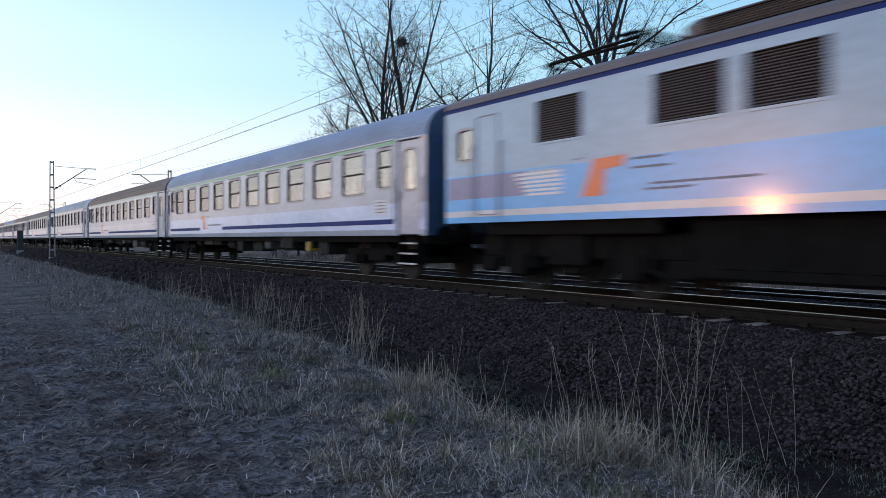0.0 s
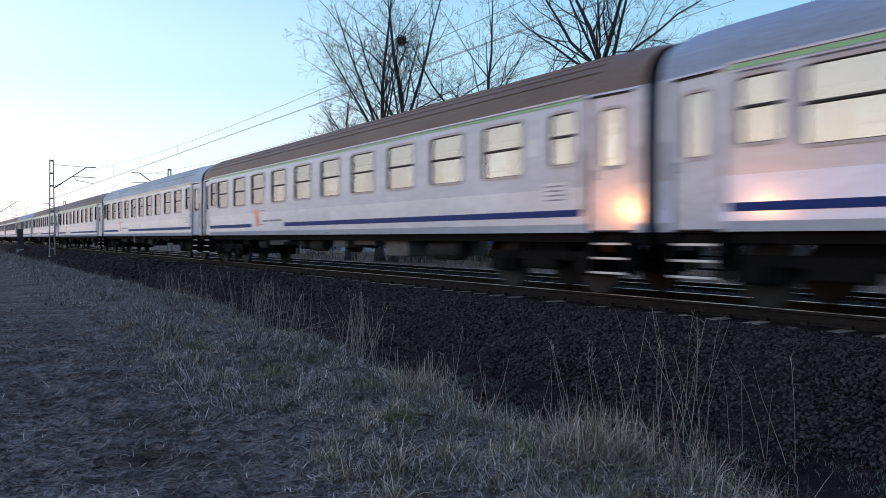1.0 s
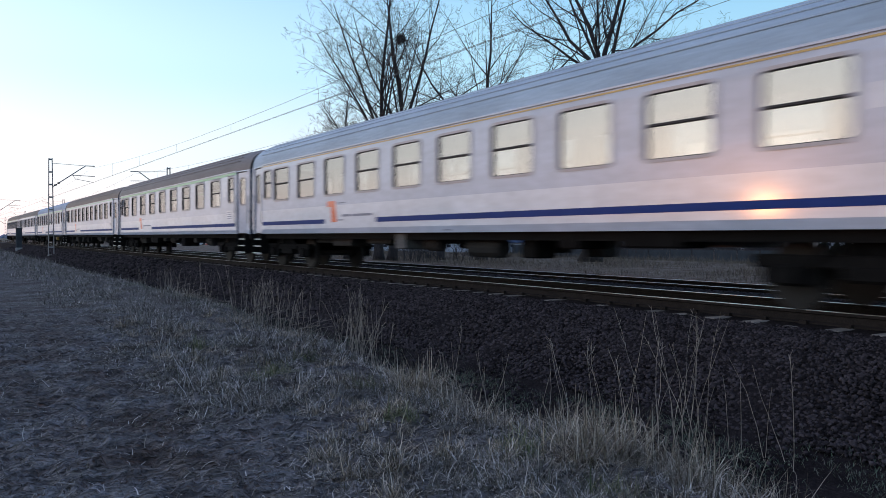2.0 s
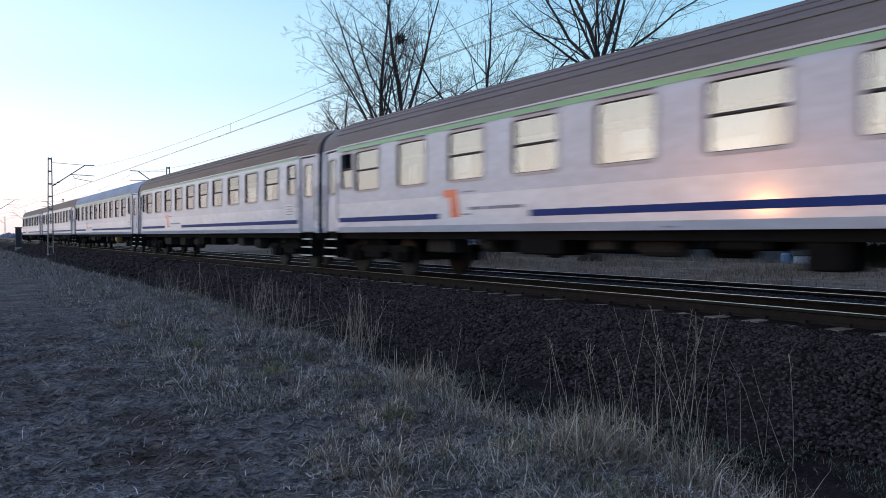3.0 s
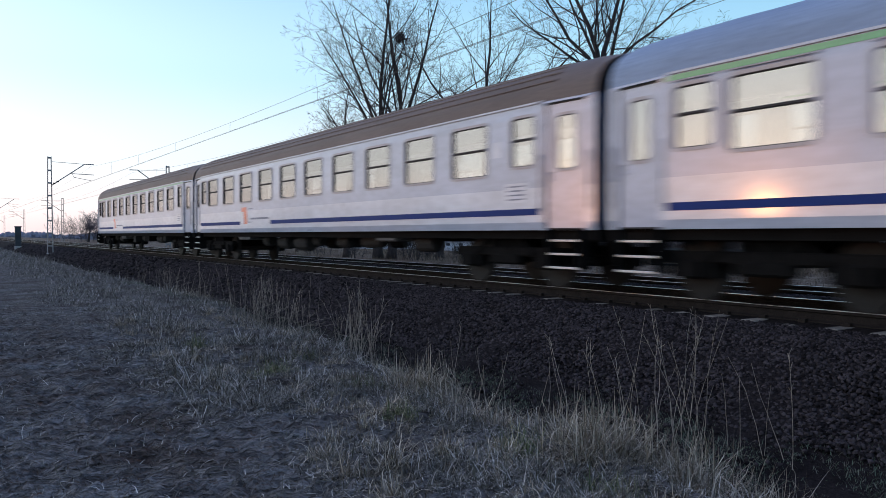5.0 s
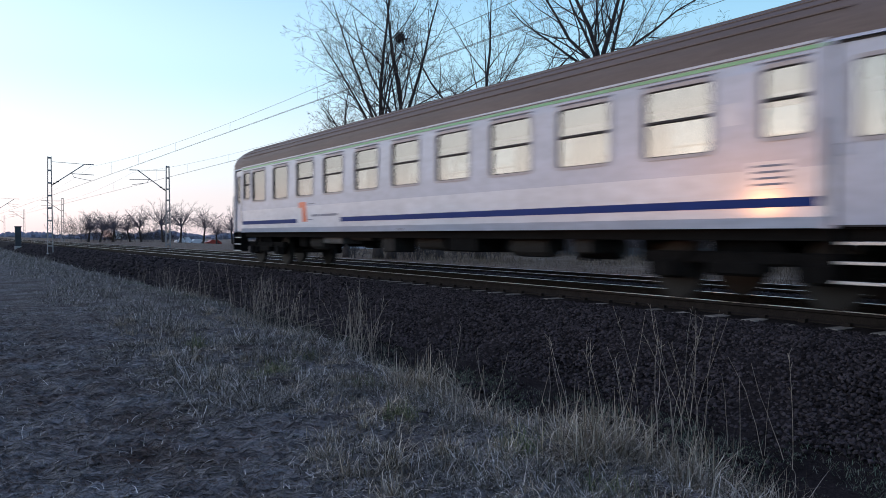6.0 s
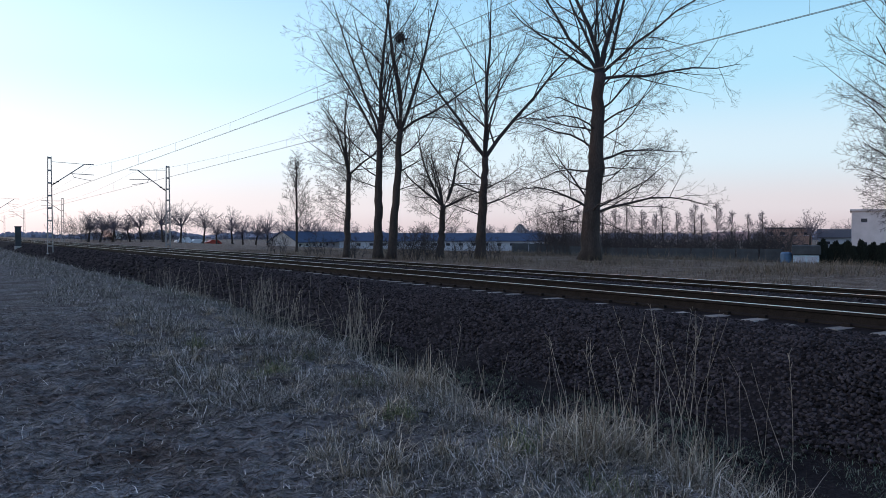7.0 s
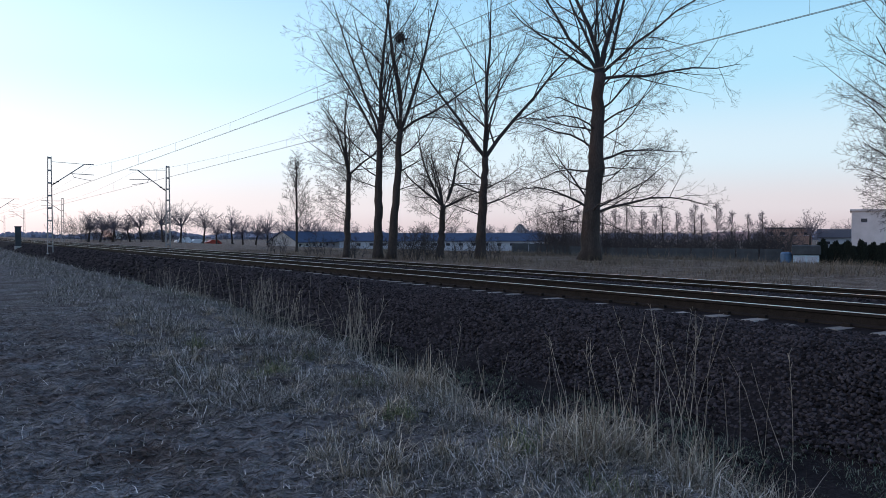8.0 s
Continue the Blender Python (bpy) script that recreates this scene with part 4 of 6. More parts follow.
def off_axis(rnd, d, angle, turn):
    a = d.cross(Vector((0, 0, 1)) if abs(d.z) < 0.95 else Vector((1, 0, 0))).normalized()
    b = d.cross(a)
    side = a * math.cos(turn) + b * math.sin(turn)
    return (d * math.cos(angle) + side * math.sin(angle)).normalized()


def branch(mesh, rnd, p, d, length, r, level, spec):
    """Grow one branch and, along it, its own branches."""
    steps = spec["steps"][level]
    pts, rad, ways = [p.copy()], [r], [d.copy()]
    for i in range(steps):
        d = bend(rnd, d, spec["wobble"][level])
        d = (d + Vector((0, 0, spec["rise"][level]))).normalized()
        p = p + d * (length / steps)
        pts.append(p.copy())
        rad.append(max(spec["thin"] * 0.85, r * (1 - 0.82 * (i + 1) / steps)))
        ways.append(d.copy())
    mesh.tube(pts, rad, (7, 5, 4, 3, 3)[level], cap=False)
    if level + 1 >= len(spec["steps"]):
        return
    n = spec["count"][level]
    turn = rnd.uniform(0, 6.28)
    for k in range(n):
        f = spec["from"][level] + (0.98 - spec["from"][level]) * (k + rnd.random() * 0.8) / n
        j = min(steps - 1, int(f * steps))
        q = pts[j].lerp(pts[j + 1], f * steps - j)
        turn += 2.4 + rnd.uniform(-0.4, 0.4)
        ang = radians(spec["angle"][level] * rnd.uniform(0.75, 1.25))
        ln = length * spec["ratio"][level] * (1.15 - 0.75 * f) * rnd.uniform(0.7, 1.25)
        branch(mesh, rnd, q, off_axis(rnd, ways[j], ang, turn), ln, max(spec["thin"], rad[j] * 0.44), level + 1, spec)


SPEC = dict(thin=0.0058, steps=(6, 5, 4, 3, 2), count=(8, 6, 4, 2), ratio=(0.58, 0.52, 0.55, 0.75), angle=(42, 44, 42, 36),
            wobble=(0.08, 0.10, 0.11, 0.12, 0.12), rise=(0.04, 0.05, 0.05, 0.03, 0.02), **{"from": (0.12, 0.10, 0.10, 0.15)})


def make_tree(name, at, seed, trunk_h, r, limbs, label, lean=(0, 0), sides=(), spec=None, twig=M_TWIG, group="bare trees beyond the railway"):
    """A trunk of tapered rings, upright limbs from its fork and side branches lower down.
    limbs: (degrees off the vertical, turn, length, share of the trunk's radius); sides: (height, angle, turn, length)."""
    rnd = random.Random(seed)
    sp = dict(SPEC)
    sp.update(spec or {})
    x, y = at
    tree = empty(name, pose(x, y, ground_z(x, y) - 0.05), label, "tree", group)
    t = Mesh()
    n = 16
    pts, rad = [], []
    for i in range(n + 1):
        f = i / n
        flare = 1 + 0.38 * max(0, 1 - f * 11) ** 1.6
        pts.append(Vector((lean[0] * f + 0.05 * r * rnd.gauss(0, 2) * (0 < i < n), lean[1] * f + 0.05 * r * rnd.gauss(0, 2) * (0 < i < n), trunk_h * f)))
        rad.append(r * flare * (1 - 0.42 * f))
    t.tube(pts, rad, 16, cap=True)
    for i, (vx, vy, vz) in enumerate(t.v):
        c = pts[min(n, i // 16)]
        k = 1 + 0.16 * noise.noise(Vector((vx * 2.6 / r * 0.4, vy * 2.6 / r * 0.4, vz * 0.45 + seed)))
        t.v[i] = (c.x + (vx - c.x) * k, c.y + (vy - c.y) * k, vz)
    part("trunk", t.data("trunk", M_BARK, smooth=True), tree)
    c = Mesh()
    top = pts[-1]
    for a, turn, ln, share in limbs:
        d = off_axis(rnd, Vector((0.001, 0, 1)).normalized(), radians(a), radians(turn))
        branch(c, rnd, top - d * 0.25, d, ln, r * share * 0.8, 0, sp)
    for h, a, turn, ln, *thick in sides:
        f = h / trunk_h
        i = min(n - 1, int(f * n))
        q = pts[i].lerp(pts[i + 1], f * n - i)
        d = off_axis(rnd, Vector((0.001, 0, 1)).normalized(), radians(a), radians(turn))
        branch(c, rnd, q, d, ln, thick[0] if thick else max(0.024, r * 0.11), 0, sp)
    part("crown", c.data("crown", twig), tree, label="bare twiggy branches")
    return tree


def round_sides(seed, h0, h1, n, a0, a1, l0, l1):
    rnd = random.Random(seed)
    out = []
    for i in range(n):
        f = i / max(1, n - 1)
        out.append((h0 + (h1 - h0) * f, (a0 + (a1 - a0) * f) * rnd.uniform(0.85, 1.15), rnd.uniform(0, 360), (l0 + (l1 - l0) * f) * rnd.uniform(0.75, 1.2)))
    return out


def seen(bearing, rows):
    """Limbs or side boughs whose turn is told from the camera's stand: 0 to its right, 90 away from it, 180 to its left."""
    return [(r[0], r[1], 270 - bearing + r[2], *r[3:]) if len(r) == 5 else (r[0], 270 - bearing + r[1], *r[2:]) for r in rows]


BARE = "tall bare winter tree beyond railway, "
T = {}
BOUGHS = [(2.9, 72, 0, 7.4, 0.10), (3.2, 64, 20, 6.0, 0.07), (6.2, 72, 5, 6.4, 0.09), (7.3, 68, 340, 5.6, 0.06), (8.3, 60, 15, 5.6, 0.07), (9.3, 52, 350, 5.6, 0.07),
          (11.3, 72, 0, 8.8, 0.11), (3.1, 62, 180, 5.6, 0.09), (3.4, 40, 170, 5.2, 0.08), (4.3, 75, 200, 5.0, 0.05), (5.6, 80, 180, 5.0, 0.06), (6.8, 52, 185, 5.8, 0.08),
          (8.0, 70, 175, 5.2, 0.06), (9.2, 48, 190, 5.2, 0.07), (3.5, 75, 90, 6.0, 0.06), (3.0, 80, 270, 5.5, 0.06), (5.0, 75, 60, 6.0, 0.05), (5.5, 75, 300, 5.5, 0.05),
          (7.5, 70, 100, 6.0, 0.06), (8.0, 70, 250, 5.5, 0.06), (10.0, 60, 50, 6.0, 0.06), (10.3, 60, 310, 6.0, 0.06), (4.5, 70, 330, 4.5, 0.04), (2.4, 88, 200, 3.6, 0.04), (2.5, 90, 10, 3.8, 0.04)]
T["big"] = make_tree("broad_tree", polar(42.9, 50), 11, 11.6, 0.60,
                     seen(42.9, [(6, 180, 10, 0.36), (13, 0, 10, 0.38), (26, 10, 10, 0.27), (28, 185, 9.5, 0.27), (44, 0, 9, 0.23), (58, 180, 7.5, 0.22), (18, 90, 9, 0.22), (22, 270, 9, 0.22)]),
                     BARE + "thick trunk and spreading boughs", lean=(0.5, -0.4), sides=seen(42.9, BOUGHS),
                     spec=dict(count=(8, 5, 4, 2), wobble=(0.17, 0.16, 0.14, 0.12, 0.12), rise=(0.01, 0.03, 0.04, 0.02, 0.0)))
T["fork"] = make_tree("forked_tree", polar(35.1, 52), 12, 6.7, 0.36,
                      seen(35.1, [(36, 180, 9.5, 0.46), (9, 10, 11, 0.56), (30, 0, 10.5, 0.5), (20, 90, 8, 0.34), (26, 270, 8, 0.34), (50, 175, 6, 0.24)]),
                      BARE + "trunk forked into two", lean=(0.3, -0.1),
                      sides=seen(35.1, [(4.3, 65, 180, 3.8, 0.06), (3.6, 75, 0, 3.8, 0.06), (4.6, 60, 5, 3.4, 0.05), (2.9, 75, 170, 3.2, 0.05), (5.2, 55, 190, 3.2, 0.05), (3.2, 70, 90, 3.0, 0.05), (4.0, 70, 270, 3.0, 0.05)]))
T["pair_a"] = make_tree("slender_tree", polar(28.65, 53), 13, 8.5, 0.32,
                        seen(28.65, [(4, 0, 11, 0.56), (22, 0, 11, 0.5), (46, 0, 8.5, 0.4), (24, 180, 9, 0.4), (30, 90, 8, 0.34), (30, 270, 8, 0.34)]),
                        BARE + "straight slender trunk", lean=(0.53, -0.3),
                        sides=seen(28.65, [(6.8, 60, 0, 5.0, 0.06), (5.8, 65, 5, 4.2, 0.05), (7.6, 52, 180, 4.0, 0.05), (4.6, 70, 350, 3.0, 0.04), (6.3, 60, 90, 4.0, 0.05), (7.0, 60, 270, 4.0, 0.05)]))
T["pair_b"] = make_tree("slender_tree", polar(27.7, 53.5), 14, 7.9, 0.33,
                        seen(27.7, [(3, 0, 12, 0.6), (33, 180, 8.6, 0.38), (20, 175, 10, 0.42), (20, 0, 9, 0.34), (22, 90, 9, 0.34), (26, 270, 9, 0.34)]),
                        BARE + "straight trunk and high crown", lean=(0.1, 0.0),
                        sides=seen(27.7, [(6.5, 58, 185, 4.4, 0.06), (7.2, 50, 10, 4.0, 0.06), (5.5, 62, 170, 4.6, 0.05), (4.8, 70, 200, 3.2, 0.04), (6.0, 55, 80, 4.0, 0.05), (6.8, 55, 280, 4.0, 0.05)]))
T["mid"] = make_tree("young_tree", polar(25.4, 56), 15, 5.9, 0.24, seen(25.4, [(14, 0, 6.4, 0.55), (32, 180, 5.6, 0.5), (38, 10, 5.0, 0.45), (20, 90, 5, 0.4), (25, 270, 5, 0.4)]),
                     BARE + "crooked and twiggy", lean=(0.2, -0.1), sides=round_sides(9, 2.2, 5.8, 9, 78, 58, 3.0, 3.4), spec=dict(count=(8, 6, 3, 2), wobble=(0.14, 0.14, 0.13, 0.12, 0.12)))
T["mid2"] = make_tree("young_tree", polar(32.2, 54), 16, 3.6, 0.28, seen(32.2, [(18, 0, 6.0, 0.6), (30, 180, 5.8, 0.55), (44, 175, 4.6, 0.45), (26, 90, 4.6, 0.4), (30, 270, 4.2, 0.4), (46, 10, 4.0, 0.4)]),
                      BARE + "low and many-stemmed", lean=(0.3, 0.1), sides=round_sides(10, 1.8, 3.4, 5, 72, 55, 2.8, 3.0), spec=dict(count=(8, 6, 3, 2), wobble=(0.14, 0.14, 0.13, 0.12, 0.12)))
T["birch"] = make_tree("birch_tree", polar(21.9, 75), 17, 7.4, 0.12, [(6, 0, 2.2, 0.5), (20, 180, 2.0, 0.5)], "slim pale birch beyond the railway",
                       sides=round_sides(11, 1.6, 7.2, 18, 52, 30, 3.0, 1.8), spec=dict(thin=0.009, steps=(5, 4, 3, 2), count=(7, 5, 3)))
T["edge"] = make_tree("upswept_tree", polar(65.9, 45), 18, 3.0, 0.36,
                      seen(65.9, [(4, 0, 11.5, 0.5), (16, 180, 11.5, 0.46), (28, 185, 9.5, 0.40), (42, 175, 7.4, 0.34), (56, 180, 6.0, 0.28), (22, 90, 10, 0.4), (24, 270, 10, 0.4), (40, 250, 9, 0.34),
                                  (40, 110, 9, 0.34), (20, 0, 11, 0.4), (40, 10, 9, 0.34)]),
                      "bare winter tree with upswept branches in the field", spec=dict(count=(11, 7, 4, 2), wobble=(0.07, 0.08, 0.09, 0.10, 0.10), rise=(0.07, 0.06, 0.05, 0.03, 0.0)),
                      sides=seen(65.9, [(1.8, 76, 180, 4.4, 0.06), (2.4, 66, 190, 5.0, 0.07), (2.7, 60, 165, 5.0, 0.06), (2.2, 70, 10, 5.5, 0.06), (2.5, 65, 270, 5.5, 0.06)]))


def make_nest():
    """A ball of mistletoe high in a crown."""
    rnd = random.Random(3)
    x, y = polar(29.3, 53)
    m = Mesh()
    for i in range(420):
        d = Vector((rnd.gauss(0, 1), rnd.gauss(0, 1), rnd.gauss(0, 1))).normalized()
        p = d * rnd.uniform(0.1, 0.34)
        m.tube([p, p + bend(rnd, d, 0.7) * 0.16], 0.014, 3, cap=False)
    tagged(new("mistletoe_ball", m.data("mistletoe_ball", M_TWIG)), "dark mistletoe ball high among bare branches", "mistletoe").location = (x, y, 14.7)


make_nest()


def shrub(name, at, seed, h, n, label, spread_=0.9, thin=0.007):
    rnd = random.Random(seed)
    x, y = at
    m = Mesh()
    sp = dict(SPEC, thin=thin, steps=(3, 2, 2), count=(7, 5), ratio=(0.45, 0.5))
    for i in range(n):
        a = rnd.uniform(0, 6.28)
        d = off_axis(rnd, Vector((0.001, 0, 1)).normalized(), rnd.uniform(0.05, 0.6), a)
        branch(m, rnd, Vector((rnd.uniform(-1, 1) * spread_, rnd.uniform(-1, 1) * spread_, 0)), d, h * rnd.uniform(0.6, 1.1), 0.022, 0, sp)
    ob = new(name, m.data(name, M_TWIG))
    ob.matrix_basis = pose(x, y, ground_z(x, y) - 0.05)
    return tagged(ob, label, "shrub", "shrubs under the trees")


for i, (b, d, h, n) in enumerate([(30.6, 50, 2.4, 16), (31.6, 49, 1.8, 14), (29.6, 51, 2.0, 12), (35.6, 50, 1.7, 12), (33.9, 51, 1.4, 10), (26.4, 54, 1.6, 10),
                                  (40.2, 62, 3.8, 22), (41.0, 64, 3.4, 18), (43.6, 66, 2.4, 14), (45.5, 70, 2.6, 14), (20.6, 70, 1.8, 12), (23.5, 60, 1.5, 10)]):
    shrub("shrub", polar(b, d), 40 + i, h, n, "leafless thicket shrub among dry grass")


rq = random.Random(91)
for i in range(9):
    shrub("shrub", polar(7.4 + 0.75 * i + rq.uniform(-0.3, 0.3), 188 + rq.uniform(-8, 8)), 140 + i, (5.2 if i in (0, 1, 2) else 3.0) * rq.uniform(0.8, 1.2), 20, "leafless hedgerow bush along the far road", 3.0, 0.014)
for i in range(30):
    shrub("shrub", polar(40.0 + 0.56 * i + rq.uniform(-0.4, 0.4), 118 + rq.uniform(-8, 10)), 180 + i, 4.4 * rq.uniform(0.8, 1.2), 18, "leafless bush behind the dark fence", 2.2, 0.014)


# far rows of trees: a few kinds, each repeated
FAR_SPEC = dict(thin=0.016, steps=(3, 2, 2), count=(8, 5), ratio=(0.5, 0.5), angle=(52, 55), wobble=(0.12, 0.16, 0.2), rise=(0.02, 0.0, 0.0))
# Twig colour paled and cooled: the haze of distance is painted into it.
M_FAR_HAZED = mat("hazed_distant_twigs", (0.15, 0.13, 0.155), rough=0.95, bump=0)
FAR_KINDS = []
FAR_LABEL = "distant bare tree on the horizon beyond the fields"
for k, h in enumerate((10.8, 9.4, 7.6)):
    rr = random.Random(70 + k)
    limbs = [(72 * (0.1 + 0.9 * i / 11) * rr.uniform(0.85, 1.15), 137 * i + rr.uniform(0, 40), h * rr.uniform(0.40, 0.62) * (1 - 0.15 * i / 11), 0.5) for i in range(12)]
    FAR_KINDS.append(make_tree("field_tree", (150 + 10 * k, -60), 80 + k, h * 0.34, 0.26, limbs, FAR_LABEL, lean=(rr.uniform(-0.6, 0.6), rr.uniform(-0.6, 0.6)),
                               sides=round_sides(60 + k, h * 0.2, h * 0.33, 4, 66, 55, h * 0.3, h * 0.36), spec=FAR_SPEC, twig=M_FAR_HAZED, group="distant trees along the fields"))
for k, h in enumerate((9.6, 8.0)):
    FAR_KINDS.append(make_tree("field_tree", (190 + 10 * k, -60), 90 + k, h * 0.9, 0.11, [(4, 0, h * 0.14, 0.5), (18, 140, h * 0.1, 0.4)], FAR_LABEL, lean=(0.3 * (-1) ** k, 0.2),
                               sides=round_sides(66 + k, h * 0.16, h * 0.88, 30, 70, 40, h * 0.30, h * 0.12), spec=dict(FAR_SPEC, thin=0.014, count=(8, 5)), twig=M_FAR_HAZED, group="distant trees along the fields"))
rr = random.Random(9)
SPOTS = [(8.2, 184, 2), (8.9, 180, 2), (9.7, 182, 2), (10.8, 186, 2), (11.5, 183, 1), (12.9, 180, 0), (14.0, 181, 0), (15.5, 190, 0), (16.4, 196, 2), (17.5, 188, 0), (18.2, 200, 1), (19.0, 196, 1), (19.9, 194, 0),
         (20.8, 206, 1), (21.6, 201, 1), (22.6, 191, 0), (23.3, 220, 1), (24.0, 226, 1), (24.8, 240, 2), (26.0, 244, 1), (27.3, 246, 2), (29.0, 250, 1), (30.2, 254, 2), (31.2, 250, 1), (33.0, 246, 1), (34.2, 252, 2),
         (35.8, 250, 1), (36.8, 240, 2), (38.0, 240, 1), (39.0, 235, 2), (43.8, 130, 4), (44.7, 128, 4), (45.6, 140, 3), (46.6, 135, 4), (48.0, 150, 3), (49.0, 145, 4), (50.0, 150, 3), (50.6, 160, 4),
         (51.6, 150, 3), (52.4, 145, 4), (53.6, 165, 4), (47.4, 155, 4), (54.6, 180, 2), (57.3, 180, 0), (42.0, 125, 4), (41.1, 140, 3), (55.6, 230, 2), (59.5, 230, 1), (54.4, 150, 4)]
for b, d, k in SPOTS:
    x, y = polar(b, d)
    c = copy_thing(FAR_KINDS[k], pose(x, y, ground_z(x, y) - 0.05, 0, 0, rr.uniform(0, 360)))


def far_woods():
    """The wooded skyline, its haze painted into the bluish base colour."""
    rnd = random.Random(21)
    m = Mesh()
    for i in range(2600):
        b = rnd.uniform(-4, 72)
        d = rnd.uniform(620, 900)
        x, y = polar(b, d)
        h = rnd.uniform(3, 8.5) * (0.75 + 0.5 * noise.noise(Vector((b * 0.35, 0, 5))))
        z0 = -2.4
        w = rnd.uniform(1.6, 4.0)
        n = 5
        k = len(m.v)
        t = rnd.uniform(0, 6)
        for zz, f in ((z0, 0.7), (z0 + h * 0.55, 1.0), (z0 + h * 0.85, 0.6)):
            for s in range(n):
                a = t + 6.283 * s / n
                q = w * f * rnd.uniform(0.7, 1.2)
                m.v.append((x + q * math.cos(a), y + q * math.sin(a), zz + rnd.uniform(-0.5, 0.5)))
        m.v.append((x, y, z0 + h))
        for j in range(2):
            for s in range(n):
                u = (s + 1) % n
                m.f.append((k + j * n + s, k + j * n + u, k + (j + 1) * n + u, k + (j + 1) * n + s))
        for s in range(n):
            m.f.append((k + 2 * n + s, k + 2 * n + (s + 1) % n, k + 3 * n))
    m.m = [0] * len(m.f)
    tagged(new("far_woods", m.data("far_woods", mat("haze_tinted_far_woods", (0.20, 0.21, 0.27), rough=1.0, bump=0, scale=0.05, fine=0.6))), "bluish woodland on the horizon, haze painted into its colour", "woodland", kind="stuff")


far_woods()


# ---- buildings and fences beyond the railway ----
M_ROOF_STEEL = mat("blue_sheet_roof", (0.045, 0.07, 0.12), rough=0.85, spec=0.2, vary=0.25, scale=0.6, fine=9)
M_RENDER = mat("pale_render", (0.42, 0.44, 0.50), rough=0.9, vary=0.2, scale=0.8)
M_GABLE = mat("warm_pale_render", (0.46, 0.42, 0.40), rough=0.9, vary=0.25, scale=0.8)
M_BLOCK = mat("grey_panel_facade", (0.50, 0.48, 0.50), rough=0.9, vary=0.2, scale=0.6)
M_BRICK = mat("red_brick_far", (0.36, 0.23, 0.20), rough=0.9, vary=0.3, scale=1.5)
M_DARKPANE = mat("dark_window", (0.03, 0.035, 0.05), rough=0.15, vary=0.1)
M_FENCE = mat("grey_green_fence", (0.055, 0.062, 0.070), rough=0.9, vary=0.4, scale=1.0)
M_TILE = mat("dark_roof_tiles", (0.06, 0.055, 0.06), rough=0.8, vary=0.3)
M_HEDGE = mat("conifer_needles", (0.018, 0.026, 0.018), rough=0.95, vary=0.4, per_island=0.4)
M_CONTAINER = mat("pale_blue_cabin_paint", (0.40, 0.50, 0.58), rough=0.6, vary=0.2)
M_TANK = mat("blue_plastic", (0.05, 0.12, 0.22), rough=0.5, vary=0.3)


def barn(at, turn, length, width, wall, ridge, label, roof=M_ROOF_STEEL, walls=M_RENDER, windows=8, flat=False, rows=1, group="buildings across the fields"):
    """A gabled or flat-roofed house: walls, roof, windows. Its long side runs along its own X, with its front at -Y."""
    x, y = at
    b = empty("barn" if not flat else "block_house", pose(x, y, ground_z(x, y), 0, 0, turn), label, "building", group)
    m = Mesh()
    w, l = width / 2, length / 2
    if flat:
        m.box(-l, l, -w, w, -0.3, wall)
    else:
        k = [(-w, -0.3), (w, -0.3), (w, wall), (0, ridge - 0.12), (-w, wall)]
        n = len(k)
        m.v += [(sx, p, q) for sx in (-l, l) for p, q in k]
        m.f += [tuple(range(n)), tuple(range(2 * n - 1, n - 1, -1))] + [(i, n + i, n + (i + 1) % n, (i + 1) % n) for i in range(n)]
        m.m += [0] * (n + 2)
    part("outer_wall", m.data("outer_wall", walls), b)
    r = Mesh()
    if flat:
        r.box(-l - 0.25, l + 0.25, -w - 0.25, w + 0.25, wall, wall + 0.3, bev=0.03)
        part("roof", r.data("roof", roof), b)
    else:
        for s in (-1, 1):
            r = Mesh()
            e = 0.45
            z_e = wall - (ridge - wall) / w * e
            q = [(0, ridge), (s * (w + e), z_e), (s * (w + e), z_e - 0.12), (0, ridge - 0.12)]
            r.v += [(sx, p, z) for sx in (-l - 0.35, l + 0.35) for p, z in q]
            r.f += [(0, 1, 2, 3), (7, 6, 5, 4)] + [(i, 4 + i, 4 + (i + 1) % 4, (i + 1) % 4) for i in range(4)]
            r.m += [0] * 6
            part("roof_slope", r.data("roof_slope", roof), b)
    pw = Mesh()
    pw.box(-0.45, 0.45, -0.03, 0.06, -0.3, 0.3)
    wme = shared("barnpane", lambda: pw.data("window", M_DARKPANE))
    fr = Mesh()
    fr.box(-0.55, 0.55, -0.06, 0.0, -0.42, -0.32)
    fme = shared("barnsill", lambda: fr.data("sill", M_RENDER))
    for row in range(rows):
        for i in range(windows):
            wx = -l + length * (i + 0.5) / windows
            wz = (wall / rows) * (row + 0.6)
            for s in (-1, 1):
                o = part("window", wme, b, pose(wx, s * w, wz, 0, 0, 0 if s < 0 else 180))
                part("sill", fme, o)
    return b


gx, gy = polar(20.9, 180)
barn((gx + 15 * 0.777, gy + 15 * 0.629), 39, 30, 7.0, 2.4, 4.6, "long low barn with blue roof and pale gable", walls=M_GABLE, windows=9)
barn(polar(32.3, 190), -32.3, 48, 9.0, 2.5, 4.2, "long low barn with blue sheet roof and small windows", windows=16)
barn(polar(38.0, 270), 45, 7, 7, 3.4, 7.4, "dark-roofed house behind the barns", roof=M_TILE, windows=3)
barn(polar(56.0, 185), -55, 9, 8, 5.0, 5, "flat-roofed brick house among bare trees", roof=M_TILE, walls=M_BRICK, windows=4, flat=True, rows=2)
